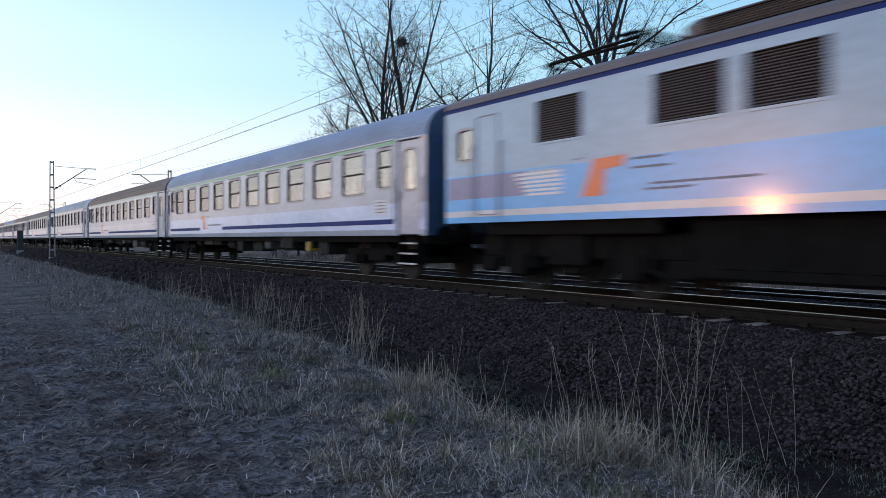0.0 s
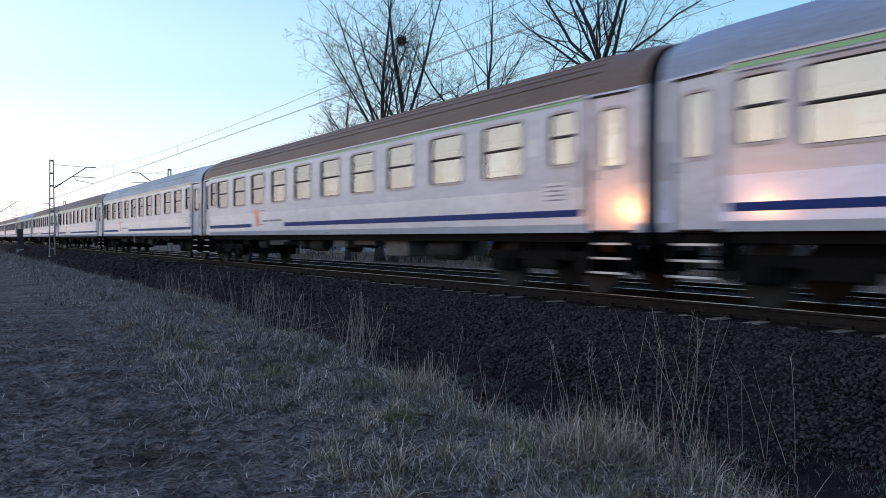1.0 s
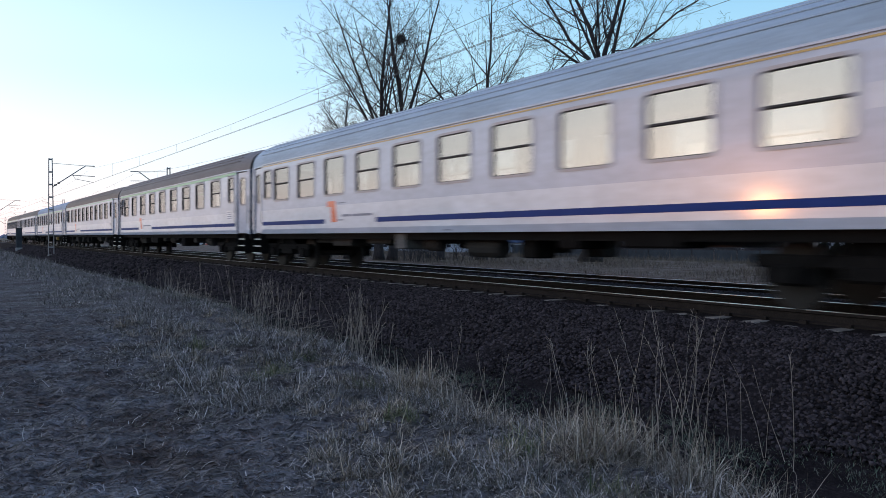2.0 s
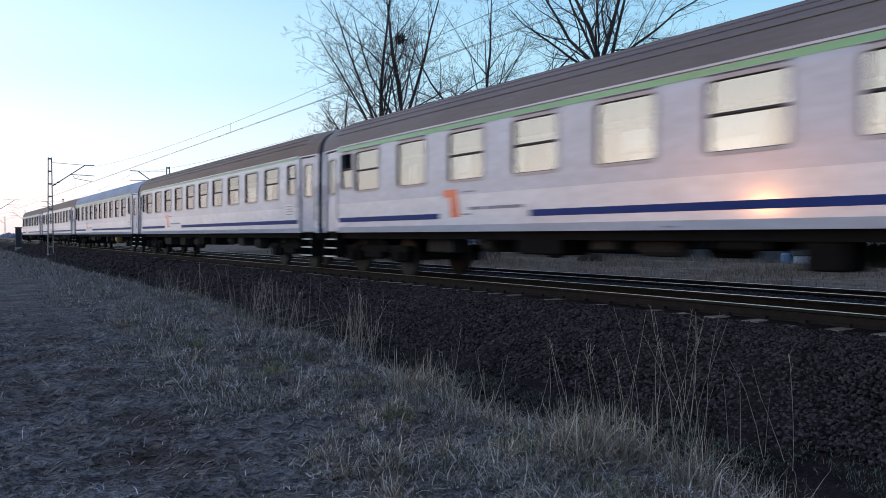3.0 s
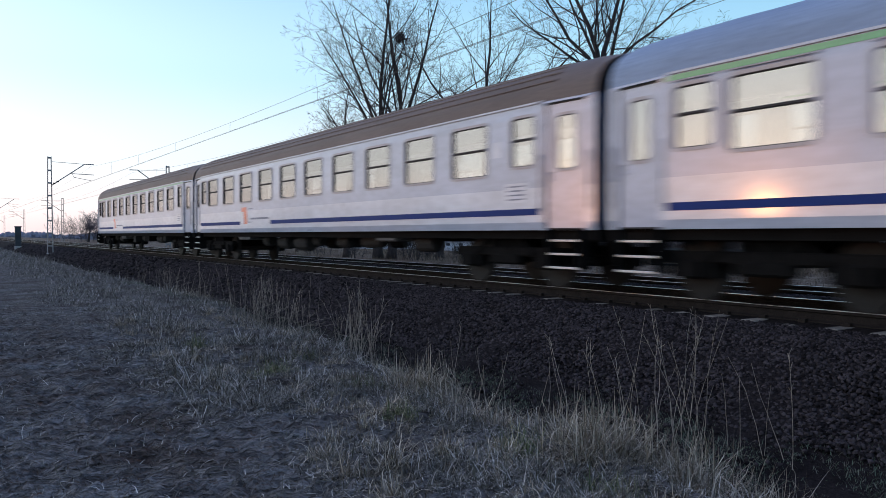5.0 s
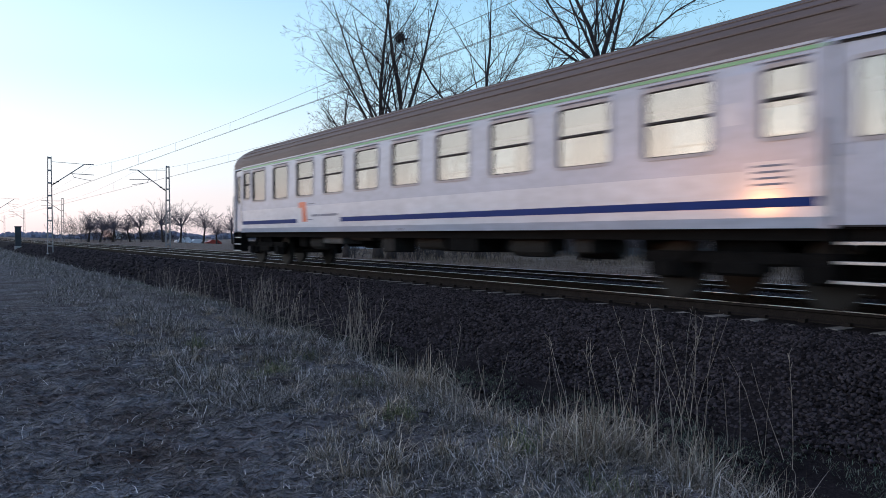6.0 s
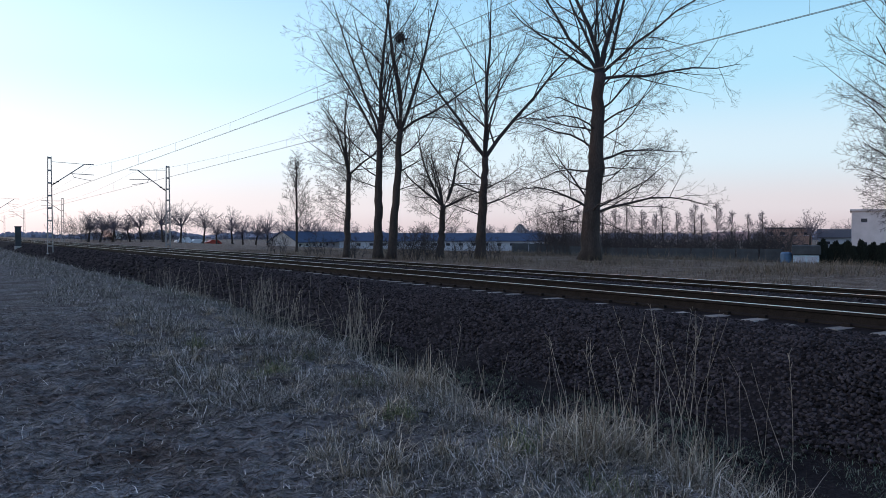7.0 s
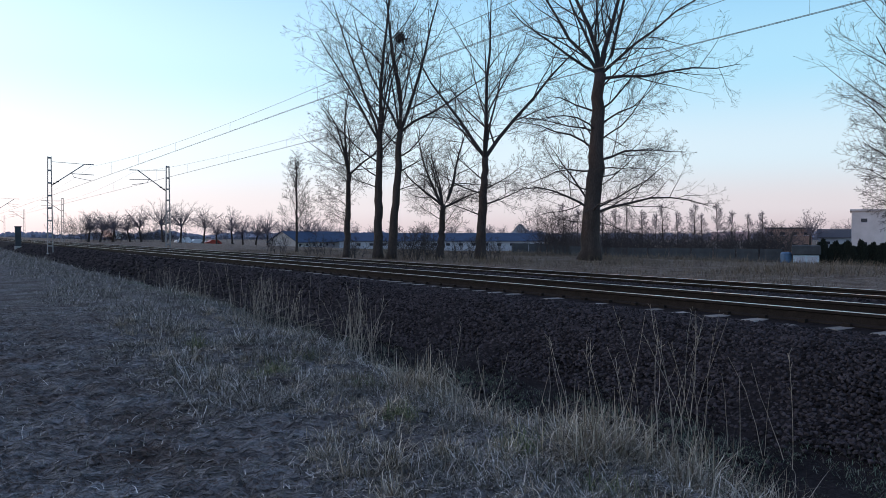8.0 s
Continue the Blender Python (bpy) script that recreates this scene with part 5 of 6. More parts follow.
barn(polar(52.4, 175), -50, 7, 6, 2.8, 4.4, "small brick house among bare trees", roof=M_BRICK, walls=M_GABLE, windows=3)
barn(polar(58.9, 190), -58, 7, 7, 3.4, 5.0, "small white house with a dark roof", roof=M_TILE, walls=M_RENDER, windows=2)
barn(polar(63.2, 150), -60, 18, 12, 7.6, 8, "tall pale flat-roofed block behind a hedge", roof=M_BLOCK, walls=M_BLOCK, windows=5, flat=True, rows=2)


def fence(a, b, height, label):
    """A close-boarded fence with posts from a to b."""
    n = int(math.hypot(b[0] - a[0], b[1] - a[1]) / 2.4)
    f = empty("fence", pose(a[0], a[1], ground_z(*a)), label, "fence")
    ang = math.degrees(math.atan2(b[1] - a[1], b[0] - a[0]))
    pl, po = Mesh(), Mesh()
    pl.box(0.08, 2.32, -0.03, 0.03, 0.05, height, bev=0.01)
    po.box(-0.07, 0.07, -0.07, 0.07, -0.3, height + 0.08, bev=0.01)
    pme, ome = pl.data("panel", M_FENCE), po.data("post", M_FENCE)
    for i in range(n):
        x, y = a[0] + (b[0] - a[0]) * i / n, a[1] + (b[1] - a[1]) * i / n
        dz = ground_z(x, y) - ground_z(*a)
        part("panel", pme, f, pose(x - a[0], y - a[1], dz, 0, 0, ang))
        part("post", ome, f, pose(x - a[0], y - a[1], dz, 0, 0, ang))
    return f


fence(polar(40.0, 104), polar(55.8, 100), 2.1, "dark close-boarded fence behind the rough field")
fence(polar(37.4, 112), polar(39.9, 112), 2.4, "dark close-boarded fence end beside the barns")


def conifer(at, seed, h, label):
    rnd = random.Random(seed)
    x, y = at
    t = empty("conifer", pose(x, y, ground_z(x, y)), label, "conifer", "conifers of the hedge")
    tr = Mesh()
    tr.tube([(0, 0, -0.1), (0, 0, h * 0.8)], [0.09, 0.03], 6)
    part("trunk", tr.data("trunk", M_BARK), t)
    c = Mesh()
    for i in range(520):
        z = h * (0.03 + 0.97 * rnd.random() ** 1.2)
        r = (1 - z / h) ** 0.7 * 0.95 * rnd.uniform(0.5, 1.1)
        a = rnd.uniform(0, 6.28)
        p = Vector((r * math.cos(a), r * math.sin(a), z))
        d = Vector((math.cos(a) * 0.5, math.sin(a) * 0.5, 1)).normalized()
        s = d.cross(Vector((math.cos(a + 1.5), math.sin(a + 1.5), 0.2))).normalized() * 0.13
        c.poly([p - s, p + d * 0.35, p + s])
        s2 = Vector((-math.sin(a), math.cos(a), 0)) * 0.13
        c.poly([p - s2, p + d * 0.35, p + s2])
    part("crown", c.data("crown", M_HEDGE), t)
    return t


FIRS = [conifer((300 + 6 * i, -80), 200 + i, h, "dark conifer in a dense garden hedge") for i, h in enumerate((2.8, 3.2, 2.5))]
rr = random.Random(31)
for i in range(29):
    x, y = polar(57.9 + 0.24 * i, rr.uniform(99, 104))
    copy_thing(FIRS[i % 3], pose(x, y, ground_z(x, y) - rr.uniform(0, 0.6), 0, 0, rr.uniform(0, 360)))


def cabin():
    x, y = polar(57.1, 97)
    c = empty("site_cabin", pose(x, y, ground_z(x, y), 0, 0, -55), "small pale blue site cabin beside the fence", "cabin")
    m = Mesh()
    m.box(-1.3, 1.3, -0.8, 0.8, 0, 1.5, bev=0.04)
    part("body", m.data("body", M_CONTAINER), c)
    r = Mesh()
    r.box(-1.45, 1.45, -0.95, 0.95, 1.5, 2.6, bev=0.1)
    part("cover", r.data("cover", M_FENCE), c)
    for s in (-0.6, 0.6):
        d = Mesh()
        d.box(s - 0.5, s + 0.5, -0.84, -0.8, 0.2, 1.35, bev=0.01)
        part("panel", d.data("panel", M_RENDER), c)
    x, y = polar(55.9, 97)
    t = Mesh()
    t.tube([(0, 0, 0), (0, 0, 0.2), (0, 0, 1.6), (0, 0, 1.8)], [0.55, 0.62, 0.62, 0.45], 14)
    ob = new("water_tank", t.data("water_tank", M_TANK))
    ob.matrix_basis = pose(x, y, ground_z(x, y))
    tagged(ob, "blue plastic water tank beside the fence", "tank")


cabin()


def relay_cabinet():
    """A dark trackside cabinet on its plinth, far down the line."""
    c = empty("relay_cabinet", pose(7.25, 101, 0), "dark trackside relay cabinet far down the line", "cabinet")
    p, b, r = Mesh(), Mesh(), Mesh()
    p.box(-0.34, 0.34, -0.34, 0.34, -0.3, 0.3, bev=0.03)
    b.box(-0.3, 0.3, -0.3, 0.3, 0.3, 2.45, bev=0.03)
    r.box(-0.36, 0.36, -0.36, 0.36, 2.45, 2.55, bev=0.03)
    part("plinth", p.data("plinth", M_CONCRETE), c)
    part("body", b.data("body", M_FENCE), c)
    part("roof", r.data("roof", M_FENCE), c)


relay_cabinet()


def car(at, turn, colour, label, tall=1.45):
    x, y = at
    c = empty("car", pose(x, y, ground_z(x, y), 0, 0, turn), label, "car", "vehicles on the far road")
    b = Mesh()
    out = [(-2.1, 0.35), (-2.1, 0.8), (-1.9, 0.95), (-1.0, 1.0), (-0.5, tall), (1.1, tall), (1.8, 1.0), (2.1, 0.9), (2.1, 0.35)]
    k = len(out)
    b.v += [(p, s, q) for s in (-0.85, 0.85) for p, q in out]
    b.f += [tuple(range(k)), tuple(range(2 * k - 1, k - 1, -1))] + [(i, k + i, k + (i + 1) % k, (i + 1) % k) for i in range(k)]
    b.m += [0] * (k + 2)
    part("body", b.data("body", colour), c)
    for px in (-1.3, 1.3):
        for s in (-0.8, 0.8):
            w = Mesh()
            w.tube([(px, s - 0.1, 0.32), (px, s + 0.1, 0.32)], 0.32, 12)
            part("wheel", w.data("wheel", M_RUBBER), c)
    return c


M_CARRED = mat("red_car_paint", (0.40, 0.06, 0.04), rough=0.3, vary=0.1)
M_CARWHITE = mat("white_car_paint", (0.6, 0.6, 0.62), rough=0.3, vary=0.1)
car(polar(16.1, 205), 8, M_CARRED, "red car parked on the far road")
car(polar(15.0, 215), 5, M_CARWHITE, "white car parked on the far road")
car(polar(14.2, 215), 5, M_CARWHITE, "white van parked on the far road", 1.8)


def lorry():
    x, y = polar(9.65, 262)
    c = empty("lorry", pose(x, y, ground_z(x, y), 0, 0, -70), "white box lorry on the far road", "lorry", "vehicles on the far road")
    for nm, box, m_ in (("box_body", (-3.2, 1.6, -1.2, 1.2, 0.9, 3.0), M_CARWHITE), ("cab", (1.75, 3.4, -1.1, 1.1, 0.5, 2.4), M_CARWHITE), ("chassis", (-3.2, 3.2, -0.5, 0.5, 0.5, 0.9), M_UNDER)):
        m = Mesh()
        m.box(*box, bev=0.06)
        part(nm, m.data(nm, m_), c)
    for px in (-2.2, 2.5):
        for s in (-1.0, 1.0):
            w = Mesh()
            w.tube([(px, s - 0.13, 0.48), (px, s + 0.13, 0.48)], 0.48, 12)
            part("wheel", w.data("wheel", M_RUBBER), c)


lorry()


def western_treeline():
    """The dense row of trees on the sunset side, behind the camera's shoulder."""
    rnd = random.Random(77)
    m = Mesh()
    for i in range(900):
        b = rnd.uniform(-115, -14)
        d = rnd.uniform(146, 166)
        x, y = polar(b, d)
        h = 6.9 + 0.6 * noise.noise(Vector((b * 0.5, 1, 5))) + rnd.uniform(-0.7, 0.3)
        w = rnd.uniform(1.3, 2.6)
        n = 6
        k = len(m.v)
        for zz, f in ((-0.2, 0.8), (h * 0.3, 1.0), (h * 0.7, 0.9), (h * 0.92, 0.45)):
            for s in range(n):
                a = 6.283 * s / n
                q = w * f * rnd.uniform(0.7, 1.2)
                m.v.append((x + q * math.cos(a), y + q * math.sin(a), zz + rnd.uniform(-0.3, 0.3)))
        m.v.append((x, y, h))
        for j in range(3):
            for s in range(n):
                u = (s + 1) % n
                m.f.append((k + j * n + s, k + j * n + u, k + (j + 1) * n + u, k + (j + 1) * n + s))
        for s in range(n):
            m.f.append((k + 3 * n + s, k + 3 * n + (s + 1) % n, k + 4 * n))
    m.m = [0] * len(m.f)
    tagged(new("western_treeline", m.data("western_treeline", M_FAR_HAZED)), "dense dark row of trees on the sunset side", "woodland", kind="stuff")


western_treeline()


# ---- ballast stones, grass and stalks ----
def raw_mesh(name, verts, tris, material):
    """A mesh from arrays of corners and triangles."""
    me = bpy.data.meshes.new(name)
    me.vertices.add(len(verts))
    me.vertices.foreach_set("co", verts.astype(np.float32).ravel())
    me.loops.add(tris.size)
    me.loops.foreach_set("vertex_index", tris.astype(np.int32).ravel())
    me.polygons.add(len(tris))
    me.polygons.foreach_set("loop_start", np.arange(0, tris.size, 3, dtype=np.int32))
    me.materials.append(material)
    me.update(calc_edges=True)
    return me


def straw_material(name, colours, rough=0.85):
    m = bpy.data.materials.new(name)
    m.use_nodes = True
    n, l = m.node_tree.nodes, m.node_tree.links
    p = n["Principled BSDF"]
    p.inputs["Roughness"].default_value = rough
    p.inputs["Specular IOR Level"].default_value = 0.2
    g = n.new("ShaderNodeNewGeometry")
    r = n.new("ShaderNodeValToRGB")
    el = r.color_ramp.elements
    while len(el) < len(colours):
        el.new(0.5)
    for i, (e, c) in enumerate(zip(el, colours)):
        e.position, e.color = i / (len(colours) - 1), (*c, 1)
    l.new(g.outputs["Random Per Island"], r.inputs[0])
    no = n.new("ShaderNodeTexNoise")
    no.inputs["Scale"].default_value = 1.2
    mx = n.new("ShaderNodeMix")
    mx.data_type, mx.blend_type = "RGBA", "MULTIPLY"
    mx.inputs[0].default_value = 1.0
    mr = n.new("ShaderNodeMapRange")
    mr.inputs[1].default_value, mr.inputs[2].default_value = 0.3, 0.7
    mr.inputs[3].default_value, mr.inputs[4].default_value = 0.65, 1.25
    l.new(g.outputs["Position"], no.inputs[0])
    l.new(no.outputs[0], mr.inputs[0])
    l.new(r.outputs[0], mx.inputs[6])
    l.new(mr.outputs[0], mx.inputs[7])
    l.new(mx.outputs[2], p.inputs["Base Color"])
    return m


M_STRAW = straw_material("dry_turf", [(0.040, 0.035, 0.030), (0.085, 0.074, 0.061), (0.075, 0.079, 0.054), (0.165, 0.146, 0.123), (0.30, 0.272, 0.24), (0.58, 0.54, 0.49)])
M_FIELD = straw_material("yellowed_field_grass", [(0.09, 0.07, 0.05), (0.15, 0.115, 0.08), (0.21, 0.165, 0.12), (0.12, 0.09, 0.065)])
M_TUFT = straw_material("pale_dry_tuft", [(0.07, 0.056, 0.040), (0.16, 0.13, 0.095), (0.31, 0.26, 0.195), (0.60, 0.52, 0.41)])
M_GREEN_TUFT = straw_material("half_green_tuft", [(0.045, 0.06, 0.028), (0.09, 0.11, 0.05), (0.15, 0.15, 0.08), (0.30, 0.27, 0.17)])
M_STALK = straw_material("dead_stalk", [(0.18, 0.145, 0.115), (0.30, 0.25, 0.20), (0.40, 0.34, 0.28)])


def blades(rng, x, y, z, length, width, lean, bow=0.5, joints=2):
    """Bent tapering blades of a few joints that lean and then bow over."""
    n = len(x)
    a = rng.uniform(0, 2 * np.pi, n)
    bowing = bow * rng.uniform(-0.15, 1.0, n)
    twist = rng.normal(0, 0.35, n)
    v = np.empty((n, 2 * joints + 1, 3))
    px, py, pz = x.copy(), y.copy(), z - 0.01
    seg = length / joints
    for k in range(joints + 1):
        sx, sy = -np.sin(a), np.cos(a)
        w = width / 2 * (1 - 0.35 * k / joints)
        if k < joints:
            v[:, 2 * k] = np.stack([px - sx * w, py - sy * w, pz], 1)
            v[:, 2 * k + 1] = np.stack([px + sx * w, py + sy * w, pz], 1)
        else:
            v[:, 2 * k] = np.stack([px, py, pz], 1)
        tilt = np.clip(lean + bowing * k * 2 / joints, 0, 2.3)
        px, py, pz = px + np.cos(a) * seg * np.sin(tilt), py + np.sin(a) * seg * np.sin(tilt), pz + seg * np.cos(tilt)
        pz = np.maximum(pz, z + 0.006)
        a = a + twist
    m = 2 * joints + 1
    base = np.arange(n)[:, None] * m
    faces = []
    for k in range(joints - 1):
        faces += [base + np.array([[2 * k, 2 * k + 1, 2 * k + 3]]), base + np.array([[2 * k, 2 * k + 3, 2 * k + 2]])]
    faces.append(base + np.array([[2 * joints - 2, 2 * joints - 1, 2 * joints]]))
    return v.reshape(-1, 3), np.concatenate(faces, 1).reshape(-1, 3)


ZGRID = {}


def height_at(xs, ys):
    """Ground height, looked up on a fine grid."""
    out = np.empty(len(xs))
    for i, (x, y) in enumerate(zip(xs, ys)):
        k = (round(x * 8), round(y * 8))
        if k not in ZGRID:
            ZGRID[k] = ground_z(k[0] / 8, k[1] / 8) + clods(k[0] / 8, k[1] / 8)
        out[i] = ZGRID[k]
    return out


def patchy(x, y, s, seed):
    return np.array([noise.noise(Vector((a * s, b * s * 0.7, seed))) for a, b in zip(x, y)])


def turf():
    rng = np.random.default_rng(4)
    vs, ts, k = [], [], 0
    for (y0, y1, n, ln, wd) in ((2.6, 7.5, 165000, 0.082, 0.0052), (7.5, 14, 110000, 0.095, 0.0072), (14, 26, 70000, 0.10, 0.0080), (26, 60, 60000, 0.13, 0.011), (60, 130, 26000, 0.17, 0.022)):
        y = rng.uniform(y0, y1, n)
        x = rng.uniform(-0.3, 6.1, n) + np.maximum(0, 0.05 * y - 0.6)
        edge_out = np.array([rim(q) for q in y])
        p = patchy(x, y, 1.1, 2.0) + 0.5 * patchy(x, y, 3.3, 8.0)
        edge = 1.55 + 0.35 * np.sin(y * 0.5) + 0.02 * y
        want = np.clip((x - edge) / 0.9, 0.05, 1.0) * np.clip(0.6 + 1.6 * p, 0.08, 1.0)
        want *= np.clip((edge_out + 0.35 - x) / 0.5, 0.03, 1)
        keep = rng.random(n) < want
        x, y, p = x[keep], y[keep], p[keep]
        m = len(x)
        length = ln * rng.gamma(4, 0.25, m) * np.clip(0.95 + 1.4 * p, 0.4, 1.75) * np.clip(0.6 + 0.14 * (x - 1.2), 0.55, 0.95)
        lean = np.clip(np.abs(rng.normal(1.15, 0.4, m)), 0, 1.52)
        v, t = blades(rng, x, y, height_at(x, y), length * 1.35, wd * rng.uniform(0.6, 1.3, m), lean, 1.3, joints=3 if y0 < 10 else 2)
        vs.append(v)
        ts.append(t + k)
        k += len(v)
    n = 42000
    y = 2.8 + 16 * rng.random(n) ** 1.3
    x = rng.uniform(-0.4, 5.3, n)
    keep = (patchy(x, y, 1.6, 11.0) > -0.1) & (rng.random(n) < np.clip(0.12 + 0.5 * (x - 1.0), 0.12, 1.0))
    x, y = x[keep], y[keep]
    m = len(x)
    v, t = blades(rng, x, y, height_at(x, y) + 0.012, rng.uniform(0.03, 0.13, m), 0.0055 * rng.uniform(0.6, 1.4, m), rng.uniform(1.25, 1.6, m), 0.15)
    vs.append(v)
    ts.append(t + k)
    tagged(new("dry_grass", raw_mesh("dry_grass", np.concatenate(vs), np.concatenate(ts), M_STRAW)), "matted dry winter grass beside the path", "grass", kind="stuff")


def field_grass():
    rng = np.random.default_rng(6)
    n = 120000
    x = rng.uniform(19, 46, n)
    y = rng.uniform(6, 75, n)
    p = patchy(x, y, 0.25, 5.0)
    keep = rng.random(n) < np.clip(0.55 + 1.3 * p, 0.06, 1)
    x, y, p = x[keep], y[keep], p[keep]
    m = len(x)
    v, t = blades(rng, x, y, height_at(x, y), rng.gamma(3, 0.07, m) * np.clip(0.9 + 1.4 * p, 0.35, 1.9), 0.014 * rng.uniform(0.7, 1.5, m), np.abs(rng.normal(0.7, 0.4, m)), 0.9)
    tagged(new("field_grass", raw_mesh("field_grass", v, t, M_FIELD)), "tall dry grass on the land beyond the tracks", "grass", kind="stuff")


def tuft_mesh(seed, n, h, steep=0.95, arch=1.8):
    rng = np.random.default_rng(seed)
    r = np.abs(rng.normal(0, 0.42 * h, n))
    a = rng.uniform(0, 6.283, n)
    v, t = blades(rng, r * np.cos(a), r * np.sin(a), np.zeros(n) - 0.02, h * rng.uniform(0.5, 1.15, n), 0.0052 * rng.uniform(0.7, 1.4, n), np.abs(rng.normal(steep, 0.42, n)), arch, joints=5)
    return raw_mesh("grass_tuft", v, t, M_TUFT)


def tufts():
    kinds = [tuft_mesh(20 + i, 420, h) for i, h in enumerate((0.34, 0.40, 0.26, 0.36, 0.22))]
    low = [tuft_mesh(30 + i, 150, h) for i, h in enumerate((0.18, 0.23, 0.15))]
    rnd = random.Random(12)
    spots = [(4.1, 4.4), (4.28, 4.55), (4.42, 3.7), (4.5, 3.95), (4.55, 3.45), (4.2, 4.2), (4.72, 3.3), (4.35, 5.1), (4.1, 6.9), (3.4, 4.6), (3.75, 4.1), (3.9, 5.6)]
    for i in range(20):
        y = 5.2 + 26 * rnd.random() ** 1.3
        spots.append((rim(y) - 0.15 + rnd.gauss(0, 0.35), y))
    big = [tuft_mesh(60 + i, 900, h, 0.8, 2.6) for i, h in enumerate((0.48, 0.42, 0.52))]
    for i, (x, y) in enumerate(spots):
        z = ground_z(x, y) + clods(x, y)
        tagged(new("grass_tuft", big[i % 3] if i < 9 else kinds[i % 5]), "pale dry grass tuft at the ditch edge", "grass tuft", "dry grass tufts").matrix_basis = pose(x, y, z, 0, 0, rnd.uniform(0, 360))
    for i in range(130):
        x, y = rnd.uniform(2.2, 4.6), 3.0 + 13 * rnd.random() ** 1.4
        z = ground_z(x, y) + clods(x, y)
        tagged(new("grass_tuft", low[i % 3]), "low dry grass tuft in the worn turf", "grass tuft", "low grass tufts").matrix_basis = pose(x, y, z, 0, 0, rnd.uniform(0, 360))


def green_tufts():
    """The few tufts that have kept some green."""
    rnd = random.Random(17)
    kinds = []
    for i, h in enumerate((0.22, 0.27)):
        me = tuft_mesh(90 + i, 260, h)
        me.materials.clear()
        me.materials.append(M_GREEN_TUFT)
        kinds.append(me)
    spots = [(3.45, 4.45), (3.6, 4.6), (3.3, 5.9), (2.9, 8.3), (3.2, 8.6), (3.6, 7.2), (3.9, 9.4), (3.0, 11.2), (3.4, 3.5)]
    for i, (x, y) in enumerate(spots):
        z = ground_z(x, y) + clods(x, y)
        tagged(new("grass_tuft", kinds[i % 2]), "half-green grass tuft among the dry turf", "grass tuft", "green grass tufts").matrix_basis = pose(x, y, z, 0, 0, rnd.uniform(0, 360))


def stalk_mesh(seed, h, fallen):
    """One dead stem with its joints and, on some, the dry side shoots of a flower head."""
    rnd = random.Random(seed)
    m = Mesh()
    p = Vector((0, 0, -0.03))
    d = bend(rnd, Vector((0, 0, 1)), 0.55 if fallen else 0.09)
    pts, rad = [p], [0.0031]
    for k in range(6):
        d = bend(rnd, d, 0.08)
        if fallen:
            d = (d - Vector((0, 0, 0.13))).normalized()
        p = p + d * h / 6
        pts.append(p)
        rad.append(0.0030 - 0.0003 * k)
    m.tube(pts, rad, 4, cap=False)
    if rnd.random() < 0.55:
        for k in range(7):
            q = pts[4].lerp(p, rnd.random())
            m.tube([q, q + bend(rnd, d, 0.4) * rnd.uniform(0.03, 0.09)], 0.0018, 3, cap=False)
    return m.data("stalk", M_STALK)


def stalks():
    kinds = [stalk_mesh(50 + i, 0.60 + 0.06 * i, i % 5 == 4) for i in range(14)]
    rnd = random.Random(14)
    spots = [(5.75, 5.0, 11, 13), (5.95, 5.25, 7, 12), (5.3, 5.6, 5, 9), (5.05, 6.1, 6, 9), (6.0, 4.2, 3, 8), (4.95, 6.9, 5, 6), (5.1, 7.8, 5, 7), (5.9, 4.6, 5, 6), (5.2, 4.9, 4, 7)]
    for i in range(22):
        y = 9.6 + 8.5 * rnd.random()
        spots.append((rim(y) + 0.15 + rnd.gauss(0, 0.25), y, rnd.randint(5, 9), rnd.randint(6, 12)))
    for i in range(12):
        y = 18 + 14 * rnd.random()
        spots.append((rim(y) + 0.25 + rnd.gauss(0, 0.3), y, rnd.randint(4, 8), rnd.randint(5, 9)))
    for x, y, n, tall in spots:
        floor = max(ground_z(x, y), float(np.interp(x, [4.75, 5.25, 5.8, 6.35], [-0.75, -0.40, -0.36, -0.32])))
        clump = empty("weed_clump", pose(x, y, floor), "thin dead weed stalks standing in the ditch", "weed stalks", "dead weed stalks")
        for i in range(n):
            part("stalk", kinds[max(0, min(13, tall - rnd.randint(0, 7)))], clump, pose(rnd.gauss(0, 0.14), rnd.gauss(0, 0.2), 0, rnd.gauss(0, 4), rnd.gauss(0, 4), rnd.uniform(0, 360)))


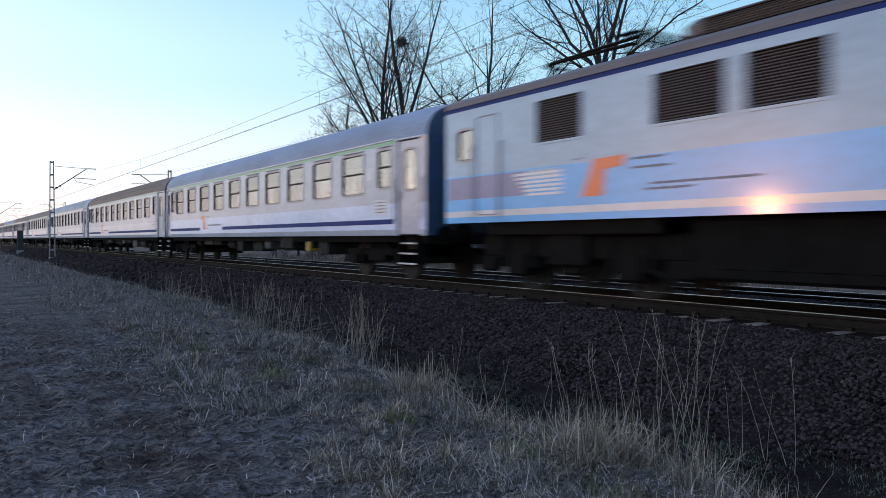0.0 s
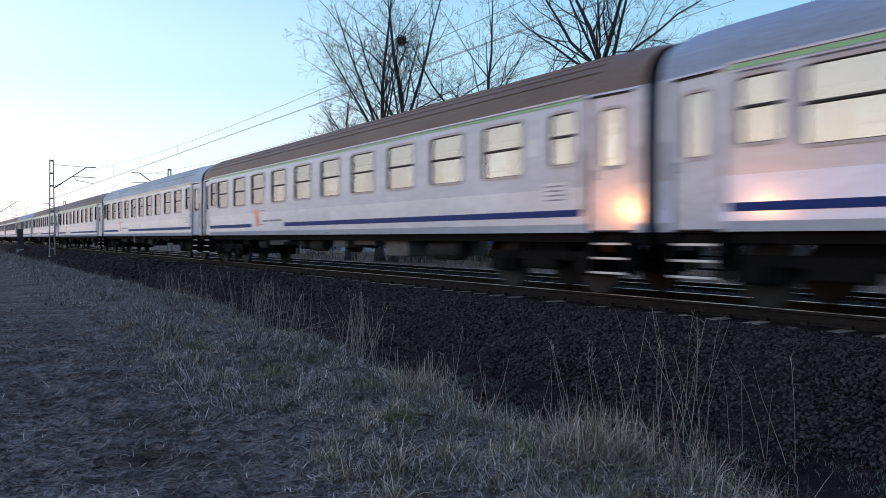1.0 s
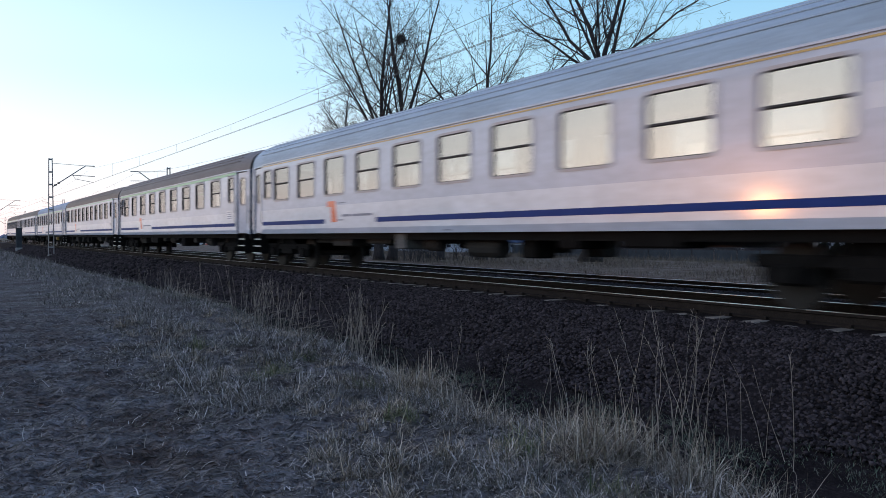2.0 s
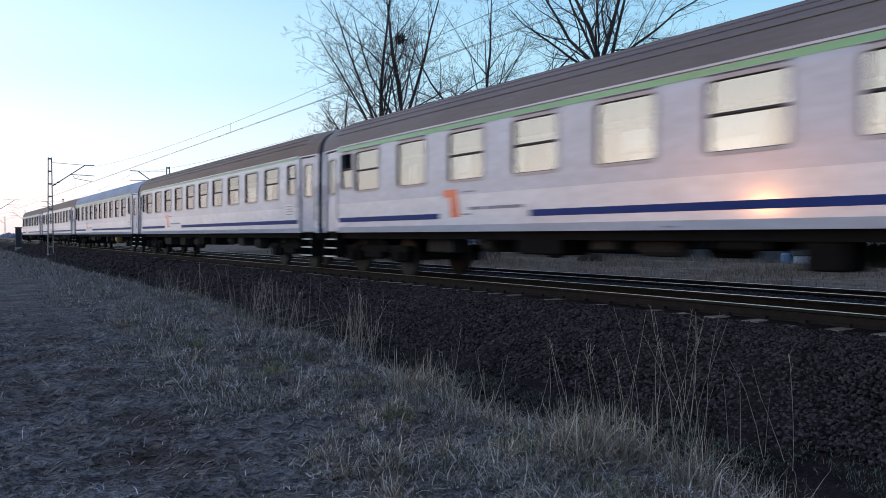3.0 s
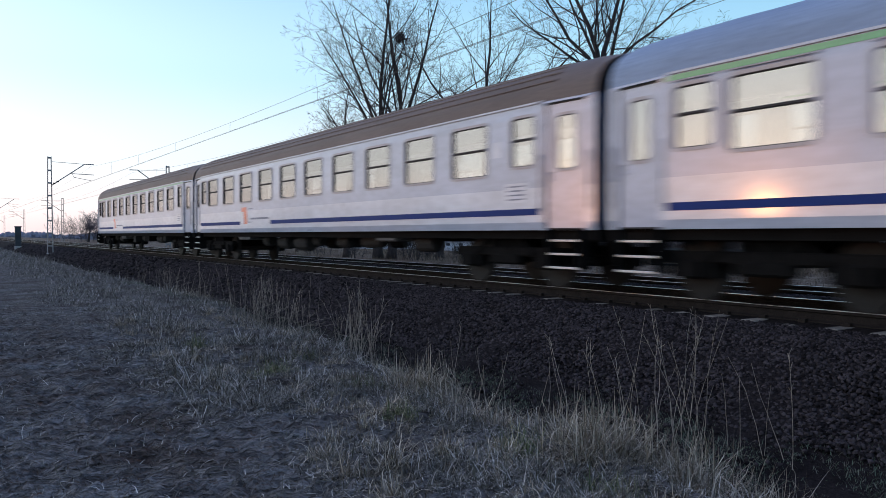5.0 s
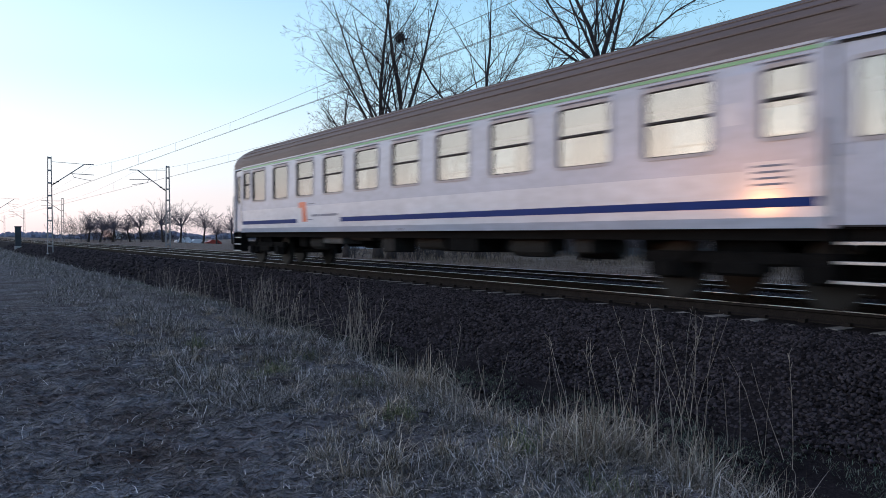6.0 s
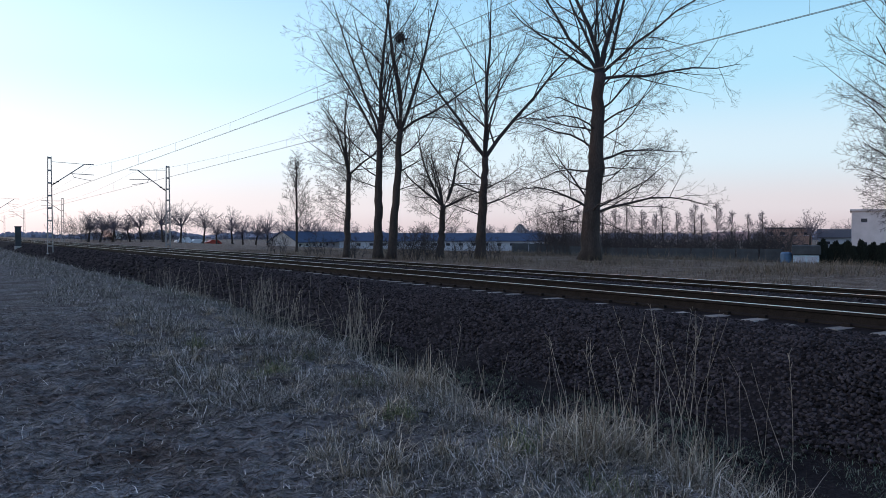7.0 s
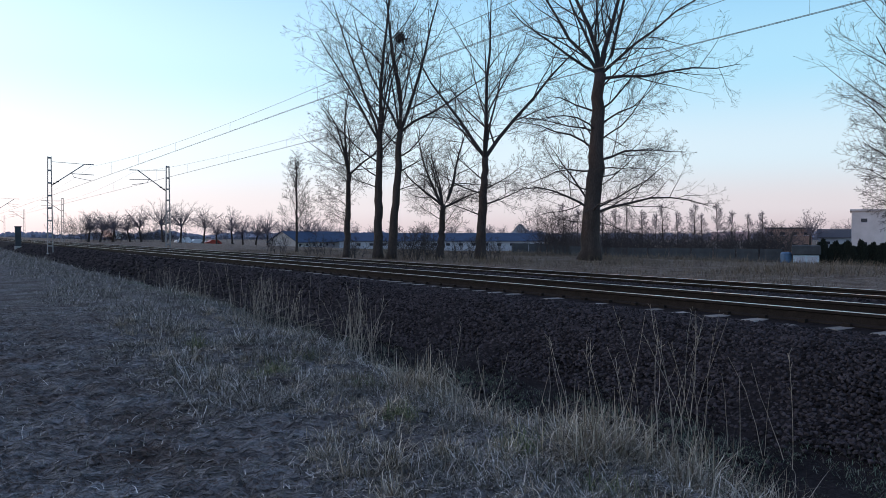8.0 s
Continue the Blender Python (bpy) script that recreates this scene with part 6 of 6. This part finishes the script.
def stones():
    """Loose ballast on the near slope and shoulder."""
    rng = np.random.default_rng(8)
    base = np.array([(1, 0, -0.4), (-0.5, 0.87, -0.4), (-0.5, -0.87, -0.4), (-1, 0.1, 0.35), (0.5, 0.9, 0.35), (0.45, -0.95, 0.3), (0.05, 0, 1.0)], float)
    tri = np.array([(0, 1, 4), (1, 3, 4), (1, 2, 3), (2, 5, 3), (2, 0, 5), (0, 4, 5), (3, 5, 6), (5, 4, 6), (4, 3, 6)])
    prof_x = [6.35, 6.8, 7.6, 8.4, 8.75, 9.3, 9.5, 9.75, 11.1, 11.6, 12.1, 12.6, 13.0, 13.45, 13.7, 15.1, 15.6, 16.6]
    prof_z = [-0.32, -0.16, 0.16, 0.375, 0.405, 0.415, 0.42, 0.445, 0.445, 0.43, 0.48, 0.51, 0.50, 0.41, 0.37, 0.37, 0.35, 0.31]
    vs, ts, k = [], [], 0
    for (y0, y1, x0, x1, n, size) in ((3.0, 9, 6.45, 9.25, 17000, 0.026), (9, 17, 6.45, 9.25, 16000, 0.029), (17, 34, 6.5, 9.2, 12000, 0.042), (34, 120, 6.5, 9.1, 8000, 0.075),
                                        (3, 14, 9.75, 16.4, 15000, 0.032), (14, 40, 9.75, 16.4, 15000, 0.042), (4, 30, 5.4, 6.5, 1800, 0.026)):
        x, y = rng.uniform(x0, x1, n), rng.uniform(y0, y1, n)
        z = np.interp(x, prof_x, prof_z)
        s = size * rng.uniform(0.55, 1.35, n)
        a = rng.uniform(0, 6.283, n)
        q = base[None] * rng.uniform(0.6, 1.25, (n, 7, 3)) * s[:, None, None]
        q[:, :, 2] *= 0.75
        c, sn = np.cos(a)[:, None], np.sin(a)[:, None]
        tx = rng.normal(0, 0.5, n)[:, None]
        qx, qy, qz = q[:, :, 0] * c - q[:, :, 1] * sn, q[:, :, 0] * sn + q[:, :, 1] * c, q[:, :, 2]
        qy, qz = qy * np.cos(tx) - qz * np.sin(tx), qy * np.sin(tx) + qz * np.cos(tx)
        v = np.stack([qx + x[:, None], qy + y[:, None], qz + (z + s * 0.3)[:, None]], 2).reshape(-1, 3)
        t = (np.arange(n)[:, None, None] * 7 + tri[None]).reshape(-1, 3)
        vs.append(v)
        ts.append(t + k)
        k += len(v)
    tagged(new("ballast_stones", raw_mesh("ballast_stones", np.concatenate(vs), np.concatenate(ts), M_STONE)), "loose angular rusty ballast stones", "stones", kind="stuff")


def ditch_weeds():
    rng = np.random.default_rng(16)
    n = 90000
    y = 3 + 26 * rng.random(n) ** 1.3
    x = rng.uniform(5.0, 6.9, n)
    keep = rng.random(n) < np.clip(0.4 + 1.2 * patchy(x, y, 1.4, 21.0), 0.04, 0.9) * np.clip((6.9 - x) / 0.8, 0, 1)
    x, y = x[keep], y[keep]
    z = np.maximum(np.interp(x, [4.75, 5.25, 5.8, 6.35, 6.8, 7.6], [-0.75, -0.40, -0.36, -0.32, -0.16, 0.16]), height_at(x, y))
    m = len(x)
    v, t = blades(rng, x, y, z, rng.uniform(0.02, 0.09, m), 0.005 * rng.uniform(0.6, 1.4, m), rng.uniform(0.3, 1.4, m), 0.6)
    tagged(new("ditch_weeds", raw_mesh("ditch_weeds", v, t, M_WEED)), "low dark green weeds along the ditch", "weeds", kind="stuff")


M_WEED = straw_material("dark_weeds", [(0.08, 0.11, 0.08), (0.12, 0.15, 0.10), (0.17, 0.15, 0.12), (0.08, 0.13, 0.085)])
turf()
ditch_weeds()
field_grass()
tufts()
green_tufts()
stalks()
stones()


# ---- what moves ----
def motions():
    times = [0.5 * k for k in range(17)]
    walk(LOCO, [(t, pose(TRACK_X, train_y(t) - LOCO_L - LOCO_GAP, RAIL_Z)) for t in times])
    for i, coach in enumerate(COACHES, 1):
        walk(coach, [(t, pose(TRACK_X, coach_y(i, t), RAIL_Z)) for t in times])


motions()
